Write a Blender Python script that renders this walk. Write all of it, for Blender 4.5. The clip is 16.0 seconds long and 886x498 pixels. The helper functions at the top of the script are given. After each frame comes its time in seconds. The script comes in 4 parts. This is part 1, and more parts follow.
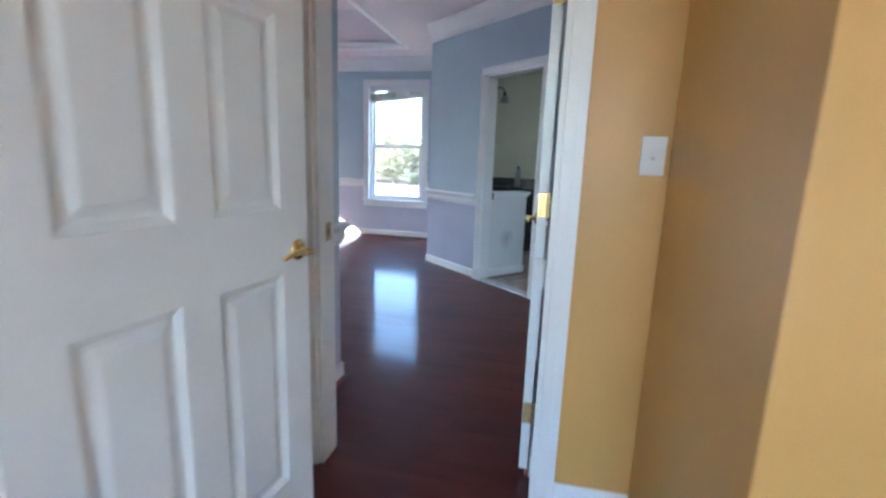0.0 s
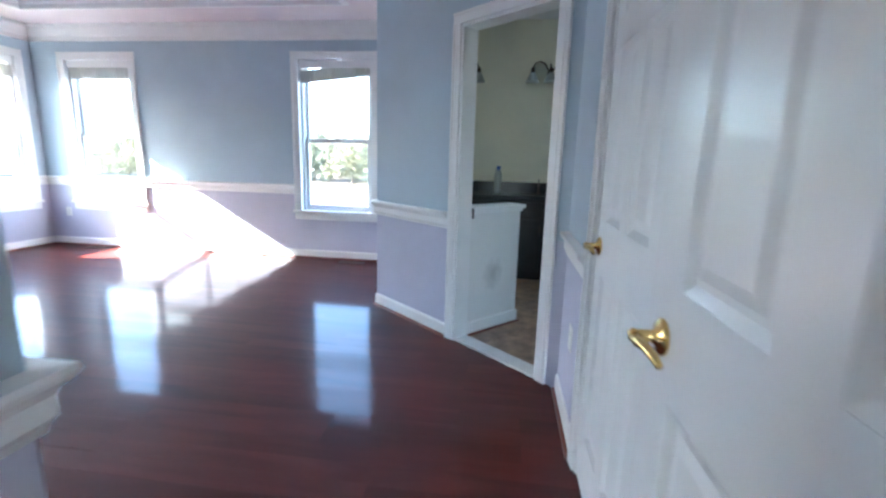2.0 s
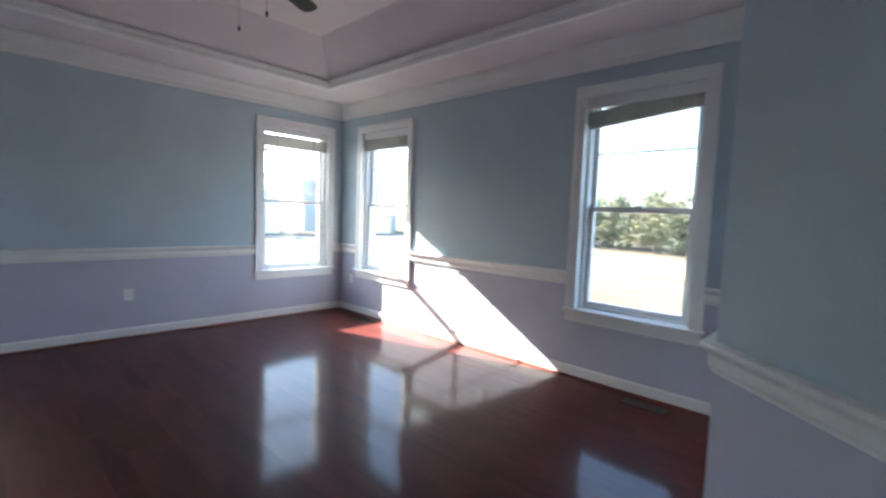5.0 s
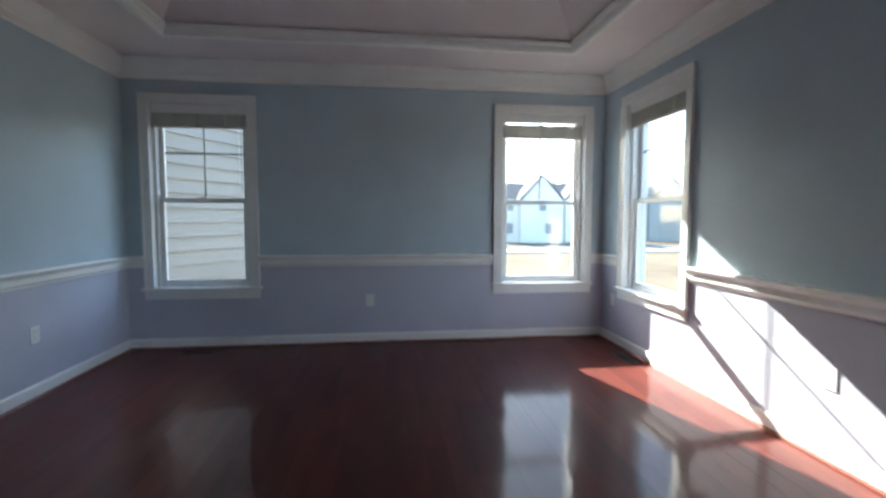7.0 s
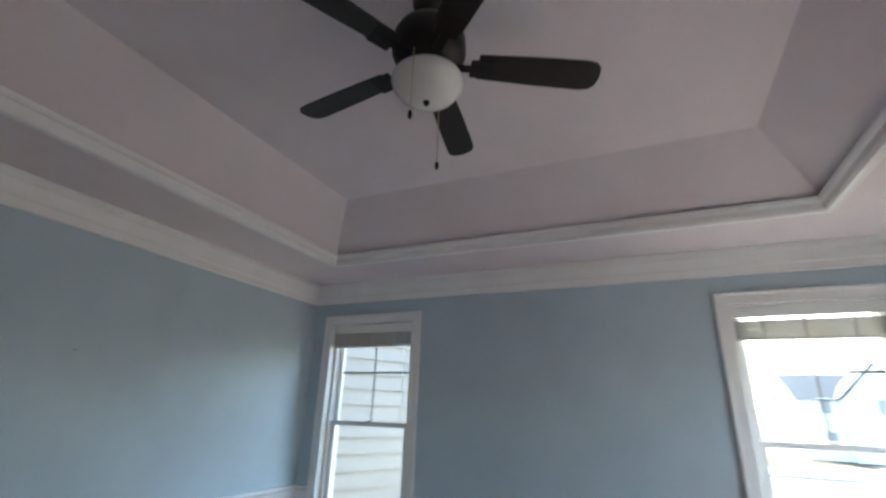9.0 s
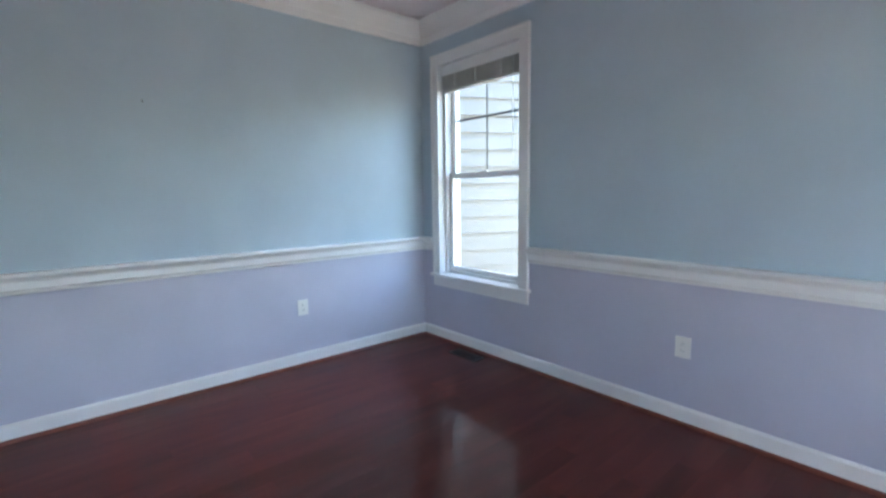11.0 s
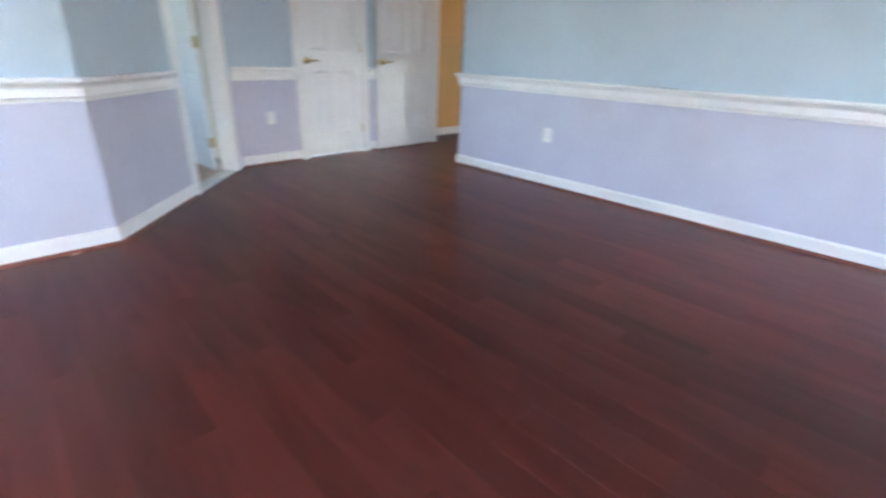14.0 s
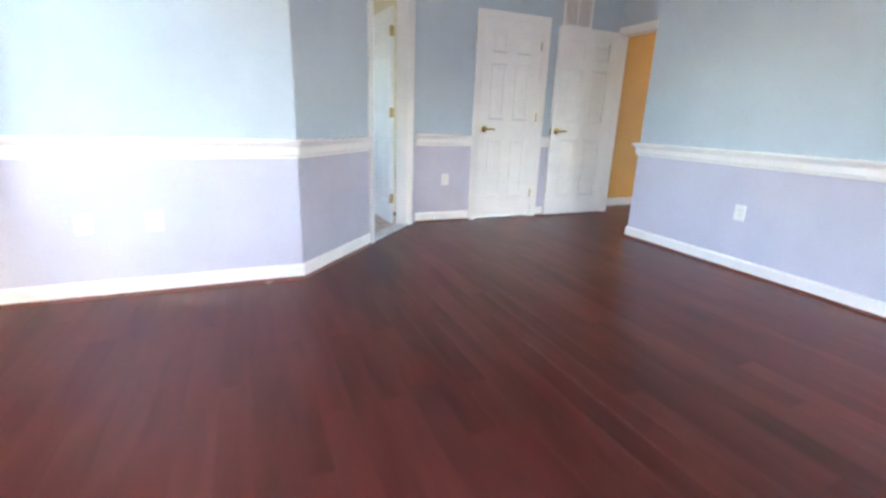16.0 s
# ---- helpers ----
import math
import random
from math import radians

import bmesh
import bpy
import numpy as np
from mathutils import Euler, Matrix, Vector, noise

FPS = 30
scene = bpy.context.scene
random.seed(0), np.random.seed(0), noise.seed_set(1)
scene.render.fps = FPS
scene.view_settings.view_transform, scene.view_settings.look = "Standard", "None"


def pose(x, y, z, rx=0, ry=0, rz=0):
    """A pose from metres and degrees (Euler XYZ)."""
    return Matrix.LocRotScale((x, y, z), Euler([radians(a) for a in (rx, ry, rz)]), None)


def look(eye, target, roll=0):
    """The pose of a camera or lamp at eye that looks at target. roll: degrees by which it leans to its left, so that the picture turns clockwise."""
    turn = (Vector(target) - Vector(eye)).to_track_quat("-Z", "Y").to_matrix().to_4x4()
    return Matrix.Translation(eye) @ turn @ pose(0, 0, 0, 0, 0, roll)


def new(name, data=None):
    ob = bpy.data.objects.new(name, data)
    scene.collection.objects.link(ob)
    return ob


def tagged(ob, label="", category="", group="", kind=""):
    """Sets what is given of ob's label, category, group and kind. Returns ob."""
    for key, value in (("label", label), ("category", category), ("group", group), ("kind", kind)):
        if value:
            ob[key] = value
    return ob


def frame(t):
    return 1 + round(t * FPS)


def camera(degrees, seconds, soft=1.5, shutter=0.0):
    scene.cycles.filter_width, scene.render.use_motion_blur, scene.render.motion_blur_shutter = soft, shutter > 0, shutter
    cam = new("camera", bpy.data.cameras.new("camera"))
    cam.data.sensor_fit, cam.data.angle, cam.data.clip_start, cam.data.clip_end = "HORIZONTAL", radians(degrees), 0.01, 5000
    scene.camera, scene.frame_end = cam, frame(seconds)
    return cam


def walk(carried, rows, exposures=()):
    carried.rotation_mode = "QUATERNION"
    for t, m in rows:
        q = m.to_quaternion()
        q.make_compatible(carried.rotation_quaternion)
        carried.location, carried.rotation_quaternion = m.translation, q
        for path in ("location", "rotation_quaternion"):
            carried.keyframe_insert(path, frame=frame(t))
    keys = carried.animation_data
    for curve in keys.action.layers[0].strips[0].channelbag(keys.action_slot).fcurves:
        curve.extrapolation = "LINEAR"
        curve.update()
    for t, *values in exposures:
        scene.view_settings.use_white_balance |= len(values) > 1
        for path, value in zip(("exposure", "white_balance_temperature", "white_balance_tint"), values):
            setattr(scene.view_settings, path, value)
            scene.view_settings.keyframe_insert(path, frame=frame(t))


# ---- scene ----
cam = camera(88.4, 16.0, soft=2.5, shutter=0.5)
PATH = [
    (0, (-0.012, 1.734, 1.246), (-0.425, 3.653, 0.863), 2.0),
    (0.5, (-0.107, 2.16, 1.278), (-0.43, 4.095, 0.893), 2.0),
    (1, (-0.164, 2.578, 1.275), (-0.459, 4.52, 0.897), 1.9),
    (1.5, (-0.24, 2.987, 1.267), (-0.517, 4.932, 0.894), 1.8),
    (2, (-0.322, 3.399, 1.253), (-0.576, 5.345, 0.866), 1.6),
    (2.5, (-0.362, 3.721, 1.215), (-0.677, 5.66, 0.839), 1.4),
    (3, (-0.554, 4.05, 1.273), (-1.004, 5.969, 0.934), 1.1),
    (3.5, (-0.686, 4.3, 1.308), (-1.337, 6.175, 1.06), 1.0),
    (4, (-0.78, 4.625, 1.336), (-1.68, 6.401, 1.147), 1.3),
    (4.2, (-0.822, 4.748, 1.313), (-1.819, 6.474, 1.146), 1.7),
    (6.3, (-1.299, 5.877, 1.381), (-3.152, 6.605, 1.187), 0.3),
    (6.5, (-1.391, 6.022, 1.357), (-3.291, 6.618, 1.164), 0.2),
    (7, (-1.666, 6.448, 1.262), (-3.648, 6.684, 1.128), 0.1),
    (7.5, (-1.969, 6.66, 1.36), (-3.965, 6.644, 1.479), 0.7),
    (8, (-2.192, 6.682, 1.578), (-4.136, 6.484, 2.003), 1.4),
    (8.2, (-2.26, 6.765, 1.594), (-4.166, 6.469, 2.123), 1.5),
    (10.3, (-3.279, 7.156, 1.441), (-4.658, 5.738, 1.737), 0.1),
    (10.5, (-3.396, 7.122, 1.376), (-4.788, 5.691, 1.501), -0.1),
    (11, (-3.742, 7.236, 1.281), (-5.031, 5.725, 1.041), -0.8),
    (11.5, (-4.091, 7.193, 1.232), (-5.199, 5.553, 0.946), 0.2),
    (12, (-4.377, 6.965, 1.17), (-5.245, 5.192, 0.85), 3.0),
    (12.5, (-4.552, 6.912, 1.121), (-4.978, 5.023, 0.619), 5.0),
    (13, (-4.437, 7.238, 1.133), (-4.189, 5.348, 0.529), 2.8),
    (13.5, (-4.474, 7.514, 1.128), (-3.691, 5.817, 0.415), 2.8),
    (14, (-4.406, 7.487, 1.074), (-3.105, 6.189, 0.285), 2.1),
    (14.5, (-4.744, 7.632, 1.049), (-3.116, 6.781, 0.258), 1.5),
    (15, (-4.7, 7.614, 1.032), (-2.948, 6.992, 0.293), 1.3),
    (15.5, (-4.692, 7.647, 1.076), (-2.929, 6.971, 0.416), 2.2),
    (16, (-4.378, 7.396, 1.057), (-2.615, 6.63, 0.506), 2.0),
]
walk(cam, [(t, look(eye, target, roll)) for t, eye, target, roll in PATH],
     [(0.0, 4.79, 5390, 7), (0.5, 5.02, 5490, 6), (1.5, 5.08, 5490, 7), (2.5, 4.83, 5490, 5), (3.5, 4.53, 5690, 5), (4.2, 4.18, 5840, 5), (6.3, 2.92, 6090, 3), (7.0, 2.97, 6090, 2),
      (7.5, 3.17, 6090, 1), (8.2, 3.37, 6190, 1), (10.4, 4.17, 5990, 3), (11.0, 4.17, 5940, 3), (12.0, 4.29, 5990, 3), (12.5, 4.24, 5990, 4), (13.5, 4.58, 6090, 7), (14.0, 5.10, 6240, 8), (14.5, 5.38, 6340, 10), (16.0, 5.52, 6490, 9)])

# ---- world, sun, large lights ----
SUN = Vector((3.5, 1.0, -2.1)).normalized()
world = bpy.data.worlds.new("sky")
scene.world = world
world.use_nodes = True
wn = world.node_tree
sky = wn.nodes.new("ShaderNodeTexSky")
sky.sky_type, sky.sun_disc = "NISHITA", False
sky.sun_elevation = math.asin(-SUN.z)
sky.sun_rotation = math.atan2(-SUN.x, -SUN.y)
sky.air_density, sky.dust_density = 1.0, 1.6
wn.nodes["Background"].inputs["Strength"].default_value = 0.12
wn.links.new(sky.outputs["Color"], wn.nodes["Background"].inputs["Color"])
sun_data = bpy.data.lights.new("sun", "SUN")
sun_data.energy, sun_data.angle, sun_data.color = 4.5, radians(0.5), (1.0, 0.93, 0.82)
sun = new("sun", sun_data)
sun.matrix_world = look((-60, -20, 40), Vector((-60, -20, 40)) + SUN)


# ---- materials ----
def material(name, base, rough=0.5, metal=0.0, var=0.06, scale=8.0, bump=0.0, bump_scale=200.0, coat=0.0, spec=0.5, island=0.0, per_object=0.0):
    m = bpy.data.materials.new(name)
    m.use_nodes = True
    nt = m.node_tree
    b = nt.nodes["Principled BSDF"]
    b.inputs["Roughness"].default_value, b.inputs["Metallic"].default_value = rough, metal
    b.inputs["Coat Weight"].default_value = coat
    b.inputs["Specular IOR Level"].default_value = spec
    tc = nt.nodes.new("ShaderNodeTexCoord")
    n1 = nt.nodes.new("ShaderNodeTexNoise")
    n1.inputs["Scale"].default_value, n1.inputs["Detail"].default_value = scale, 6
    nt.links.new(tc.outputs["Object"], n1.inputs["Vector"])
    ramp = nt.nodes.new("ShaderNodeMapRange")
    ramp.inputs["From Min"].default_value, ramp.inputs["From Max"].default_value = 0.3, 0.7
    ramp.inputs["To Min"].default_value, ramp.inputs["To Max"].default_value = 1 - var, 1 + var
    nt.links.new(n1.outputs["Fac"], ramp.inputs["Value"])
    value = ramp.outputs["Result"]
    if per_object:
        oi = nt.nodes.new("ShaderNodeObjectInfo")
        mr = nt.nodes.new("ShaderNodeMapRange")
        mr.inputs["To Min"].default_value, mr.inputs["To Max"].default_value = 1 - per_object, 1 + per_object
        nt.links.new(oi.outputs["Random"], mr.inputs["Value"])
        mu = nt.nodes.new("ShaderNodeMath")
        mu.operation = "MULTIPLY"
        nt.links.new(value, mu.inputs[0])
        nt.links.new(mr.outputs["Result"], mu.inputs[1])
        value = mu.outputs[0]
    if island:
        ge = nt.nodes.new("ShaderNodeNewGeometry")
        mr = nt.nodes.new("ShaderNodeMapRange")
        mr.inputs["To Min"].default_value, mr.inputs["To Max"].default_value = 1 - island, 1 + island
        nt.links.new(ge.outputs["Random Per Island"], mr.inputs["Value"])
        mu = nt.nodes.new("ShaderNodeMath")
        mu.operation = "MULTIPLY"
        nt.links.new(value, mu.inputs[0])
        nt.links.new(mr.outputs["Result"], mu.inputs[1])
        value = mu.outputs[0]
    mul = nt.nodes.new("ShaderNodeVectorMath")
    mul.operation = "SCALE"
    mul.inputs[0].default_value = base
    nt.links.new(value, mul.inputs["Scale"])
    nt.links.new(mul.outputs["Vector"], b.inputs["Base Color"])
    if bump:
        n2 = nt.nodes.new("ShaderNodeTexNoise")
        n2.inputs["Scale"].default_value, n2.inputs["Detail"].default_value = bump_scale, 3
        nt.links.new(tc.outputs["Object"], n2.inputs["Vector"])
        bp = nt.nodes.new("ShaderNodeBump")
        bp.inputs["Strength"].default_value, bp.inputs["Distance"].default_value = bump, 0.002
        nt.links.new(n2.outputs["Fac"], bp.inputs["Height"])
        nt.links.new(bp.outputs["Normal"], b.inputs["Normal"])
    return m


def wood_floor(name, dark, light, rough):
    """Boards along x: grain streaks, a tint for each board, a waxed coat."""
    m = bpy.data.materials.new(name)
    m.use_nodes = True
    nt = m.node_tree
    b = nt.nodes["Principled BSDF"]
    tc = nt.nodes.new("ShaderNodeTexCoord")
    oi = nt.nodes.new("ShaderNodeObjectInfo")
    mp = nt.nodes.new("ShaderNodeMapping")
    mp.inputs["Scale"].default_value = (0.9, 4.5, 4.5)
    add = nt.nodes.new("ShaderNodeVectorMath")
    add.operation = "ADD"
    off = nt.nodes.new("ShaderNodeVectorMath")
    off.operation = "SCALE"
    off.inputs[0].default_value = (37.0, 91.0, 0.0)
    nt.links.new(oi.outputs["Random"], off.inputs["Scale"])
    nt.links.new(tc.outputs["Object"], add.inputs[0])
    nt.links.new(off.outputs["Vector"], add.inputs[1])
    nt.links.new(add.outputs["Vector"], mp.inputs["Vector"])
    grain = nt.nodes.new("ShaderNodeTexNoise")
    grain.inputs["Scale"].default_value, grain.inputs["Detail"].default_value, grain.inputs["Distortion"].default_value = 1.6, 4, 0.8
    nt.links.new(mp.outputs["Vector"], grain.inputs["Vector"])
    ramp = nt.nodes.new("ShaderNodeValToRGB")
    ramp.color_ramp.elements[0].position, ramp.color_ramp.elements[0].color = 0.22, (*dark, 1)
    ramp.color_ramp.elements[1].position, ramp.color_ramp.elements[1].color = 0.82, (*light, 1)
    nt.links.new(grain.outputs["Fac"], ramp.inputs["Fac"])
    tint = nt.nodes.new("ShaderNodeMapRange")
    tint.inputs["To Min"].default_value, tint.inputs["To Max"].default_value = 0.87, 1.13
    nt.links.new(oi.outputs["Random"], tint.inputs["Value"])
    mul = nt.nodes.new("ShaderNodeVectorMath")
    mul.operation = "SCALE"
    nt.links.new(ramp.outputs["Color"], mul.inputs[0])
    nt.links.new(tint.outputs["Result"], mul.inputs["Scale"])
    nt.links.new(mul.outputs["Vector"], b.inputs["Base Color"])
    smudge = nt.nodes.new("ShaderNodeTexNoise")
    smudge.inputs["Scale"].default_value, smudge.inputs["Detail"].default_value = 1.6, 5
    nt.links.new(tc.outputs["Object"], smudge.inputs["Vector"])
    rr = nt.nodes.new("ShaderNodeMapRange")
    rr.inputs["To Min"].default_value, rr.inputs["To Max"].default_value = rough, rough * 1.12
    nt.links.new(smudge.outputs["Fac"], rr.inputs["Value"])
    nt.links.new(rr.outputs["Result"], b.inputs["Roughness"])
    b.inputs["Specular IOR Level"].default_value = 0.06
    b.inputs["Coat Weight"].default_value, b.inputs["Coat Roughness"].default_value = 0.52, 0.11
    b.inputs["Coat IOR"].default_value = 1.42
    return m


def glass_pane(name):
    m = bpy.data.materials.new(name)
    m.use_nodes = True
    nt = m.node_tree
    nt.nodes.remove(nt.nodes["Principled BSDF"])
    out = nt.nodes["Material Output"]
    tr = nt.nodes.new("ShaderNodeBsdfTransparent")
    tr.inputs["Color"].default_value = (0.97, 0.98, 0.98, 1)
    gl = nt.nodes.new("ShaderNodeBsdfGlossy")
    gl.inputs["Roughness"].default_value = 0.02
    mx = nt.nodes.new("ShaderNodeMixShader")
    mx.inputs["Fac"].default_value = 0.04
    nt.links.new(tr.outputs["BSDF"], mx.inputs[1])
    nt.links.new(gl.outputs["BSDF"], mx.inputs[2])
    nt.links.new(mx.outputs["Shader"], out.inputs["Surface"])
    return m


def scuffed(name, base, rough, at, size, dark):
    """Plain paint with one rubbed grey smudge at a given spot."""
    m = material(name, base, rough, var=0.03, scale=3.0, bump=0.05, bump_scale=120)
    nt = m.node_tree
    b = nt.nodes["Principled BSDF"]
    tc = nt.nodes.new("ShaderNodeTexCoord")
    far = nt.nodes.new("ShaderNodeVectorMath")
    far.operation = "DISTANCE"
    far.inputs[1].default_value = at
    nt.links.new(tc.outputs["Object"], far.inputs[0])
    noise = nt.nodes.new("ShaderNodeTexNoise")
    noise.inputs["Scale"].default_value, noise.inputs["Detail"].default_value = 14.0, 5
    nt.links.new(tc.outputs["Object"], noise.inputs["Vector"])
    ragged = nt.nodes.new("ShaderNodeMath")
    ragged.operation = "MULTIPLY_ADD"
    ragged.inputs[1].default_value = size
    nt.links.new(noise.outputs["Fac"], ragged.inputs[0])
    nt.links.new(far.outputs["Value"], ragged.inputs[2])
    mask = nt.nodes.new("ShaderNodeMapRange")
    mask.inputs["From Min"].default_value, mask.inputs["From Max"].default_value = size * 0.7, size * 1.6
    mask.inputs["To Min"].default_value, mask.inputs["To Max"].default_value = dark, 1.0
    nt.links.new(ragged.outputs["Value"], mask.inputs["Value"])
    mul = nt.nodes.new("ShaderNodeVectorMath")
    mul.operation = "SCALE"
    nt.links.new(b.inputs["Base Color"].links[0].from_socket, mul.inputs[0])
    nt.links.new(mask.outputs["Result"], mul.inputs["Scale"])
    nt.links.new(mul.outputs["Vector"], b.inputs["Base Color"])
    return m


SCUFFED = scuffed("scuffed_white_half_wall", (0.80, 0.80, 0.785), 0.35, (0.25, 0.057, 0.43), 0.12, 0.62)
WALL_BLUE = material("blue_grey_wall_paint", (0.50, 0.60, 0.67), 0.54, spec=0.2, var=0.04, scale=2.5, bump=0.12, bump_scale=260)
WALL_LILAC = material("lilac_wall_paint", (0.555, 0.56, 0.665), 0.6, spec=0.12, var=0.04, scale=2.5, bump=0.12, bump_scale=260)
CEILING = material("mauve_ceiling_paint", (0.76, 0.70, 0.725), 0.7, var=0.04, scale=2.0, bump=0.1)
TRIM = material("white_trim_paint", (0.86, 0.865, 0.86), 0.32, var=0.03, scale=3.0, bump=0.05, bump_scale=120)
DOOR_PAINT = material("white_door_paint", (0.87, 0.885, 0.885), 0.28, var=0.03, scale=4.0, bump=0.06, bump_scale=90)
ORANGE = material("orange_hall_paint", (0.64, 0.37, 0.11), 0.4, var=0.06, scale=2.0, bump=0.12, bump_scale=260)
BATH_WALL = material("greige_bath_paint", (0.74, 0.71, 0.58), 0.5, var=0.05, scale=2.0, bump=0.1)
BATH_CEIL = material("white_bath_ceiling", (0.7, 0.7, 0.68), 0.6, var=0.03)
MUNTIN = material("grey_grille_bar", (0.12, 0.12, 0.12), 0.4, var=0.05)
VINYL = material("white_vinyl", (0.82, 0.83, 0.83), 0.3, var=0.02)
GLASS = glass_pane("clear_window_glass")
BLIND = material("grey_beige_blind", (0.55, 0.54, 0.505), 0.45, var=0.08, scale=12, island=0.1)
BRASS = material("polished_brass", (0.78, 0.56, 0.22), 0.18, 1.0, var=0.08, scale=30)
OLD_BRASS = material("dull_brass", (0.55, 0.42, 0.20), 0.34, 1.0, var=0.2, scale=60)
PLASTIC = material("white_plastic", (0.82, 0.82, 0.80), 0.3, var=0.02)
SLOT = material("dark_slot", (0.05, 0.05, 0.05), 0.6)
VENT_BROWN = material("dark_brown_metal", (0.035, 0.022, 0.018), 0.4, 0.3, var=0.15)
FAN_DARK = material("black_brown_wood", (0.012, 0.010, 0.009), 0.6, var=0.25, scale=20)
FAN_METAL = material("black_bronze", (0.012, 0.010, 0.009), 0.45, 0.3, var=0.2)
OPAL = material("opal_glass", (0.78, 0.78, 0.74), 0.2, var=0.04)
FROST = material("frosted_glass", (0.42, 0.43, 0.40), 0.35, var=0.05)
BRONZE = material("oiled_bronze", (0.06, 0.04, 0.03), 0.3, 0.8, var=0.2)
ESPRESSO = material("espresso_wood", (0.012, 0.010, 0.010), 0.42, var=0.2, scale=15, spec=0.3)
COUNTER = material("black_stone", (0.010, 0.010, 0.012), 0.2, var=0.4, scale=120, spec=0.35)
STONE_TILE = material("brown_stone_tile", (0.34, 0.215, 0.13), 0.28, var=0.5, scale=9, bump=0.2, bump_scale=60, per_object=0.15)
TUB_TILE = material("tan_tile", (0.34, 0.21, 0.12), 0.3, var=0.2, scale=14, per_object=0.12)
TUB_WHITE = material("white_acrylic", (0.8, 0.81, 0.82), 0.15, var=0.02)
MARBLE = material("pale_marble", (0.72, 0.71, 0.68), 0.2, var=0.08, scale=9)
PLANK = wood_floor("cherry_boards", (0.074, 0.0172, 0.0132), (0.126, 0.0300, 0.0222), 0.5)
SUBFLOOR = material("dark_joint", (0.012, 0.006, 0.005), 0.8)
SHOE_WOOD = material("cherry_shoe_moulding", (0.17, 0.045, 0.028), 0.3, var=0.2, scale=20)
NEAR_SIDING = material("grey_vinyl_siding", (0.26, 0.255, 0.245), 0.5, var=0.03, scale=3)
HOUSE_GREY = material("grey_green_house_siding", (0.30, 0.33, 0.33), 0.55, var=0.06, scale=1.5)
HOUSE_WHITE = material("white_house_siding", (0.78, 0.77, 0.74), 0.55, var=0.04, scale=1.5)
SIDING = material("white_vinyl_siding", (0.42, 0.41, 0.385), 0.5, var=0.03, scale=3)
DIRT = material("bare_dirt", (0.13, 0.105, 0.078), 0.95, var=0.3, scale=0.25, bump=0.5, bump_scale=3, spec=0.05)
ASPHALT = material("street_asphalt", (0.21, 0.205, 0.20), 0.9, var=0.12, scale=2, spec=0.1)
CONCRETE = material("pale_concrete", (0.42, 0.41, 0.39), 0.9, var=0.1, scale=2, spec=0.1)
DRY_GRASS = material("dry_grass", (0.27, 0.235, 0.10), 0.95, var=0.3, scale=0.9, spec=0.05)
SHINGLE = material("slate_shingles", (0.055, 0.066, 0.082), 0.9, var=0.2, scale=3)
BARK = material("grey_bark", (0.12, 0.095, 0.075), 0.9, var=0.3, scale=6)
LEAF_GREEN = material("evergreen_leaves", (0.115, 0.125, 0.085), 0.9, var=0.3, scale=1.0, island=0.4, spec=0.1)
LEAF_GOLD = material("pale_spring_leaves", (0.17, 0.16, 0.095), 0.9, var=0.3, scale=1.0, island=0.4, spec=0.1)
DARK_GLASS = material("dark_house_window", (0.24, 0.25, 0.26), 0.3, var=0.1)
HALL_PANEL_DARK = material("near_black_panel", (0.008, 0.005, 0.004), 0.75, var=0.25, scale=18, spec=0.08)


# ---- building helpers ----
def part(name, bm, mat, parent=None, label="", m=None, smooth=False):
    mesh = bpy.data.meshes.new(name)
    bmesh.ops.recalc_face_normals(bm, faces=bm.faces)
    bm.to_mesh(mesh)
    bm.free()
    for one in (mat if isinstance(mat, (list, tuple)) else [mat]):
        mesh.materials.append(one)
    if smooth:
        for p in mesh.polygons:
            p.use_smooth = True
    ob = new(name, mesh)
    if parent is not None:
        ob.parent = parent
    if m is not None:
        ob.matrix_basis = m
    if label:
        tagged(ob, label)
    return ob


def empty(name, m, label, category, group="", kind=""):
    ob = new(name)
    ob.empty_display_size = 0.1
    ob.matrix_basis = m
    return tagged(ob, label, category, group, kind)


def add_box(bm, x0, x1, y0, y1, z0, z1, bevel=0.0, mat=0):
    vs = [bm.verts.new((x, y, z)) for x in (x0, x1) for y in (y0, y1) for z in (z0, z1)]
    fs = []
    for i in ((0, 1, 3, 2), (4, 6, 7, 5), (0, 4, 5, 1), (2, 3, 7, 6), (0, 2, 6, 4), (1, 5, 7, 3)):
        f = bm.faces.new([vs[k] for k in i])
        f.material_index = mat
        fs.append(f)
    if bevel:
        edges = list({e for f in fs for e in f.edges})
        bmesh.ops.bevel(bm, geom=edges, offset=bevel, segments=2, affect="EDGES", profile=0.6)


def box(x0, x1, y0, y1, z0, z1, bevel=0.0):
    bm = bmesh.new()
    add_box(bm, x0, x1, y0, y1, z0, z1, bevel)
    return bm


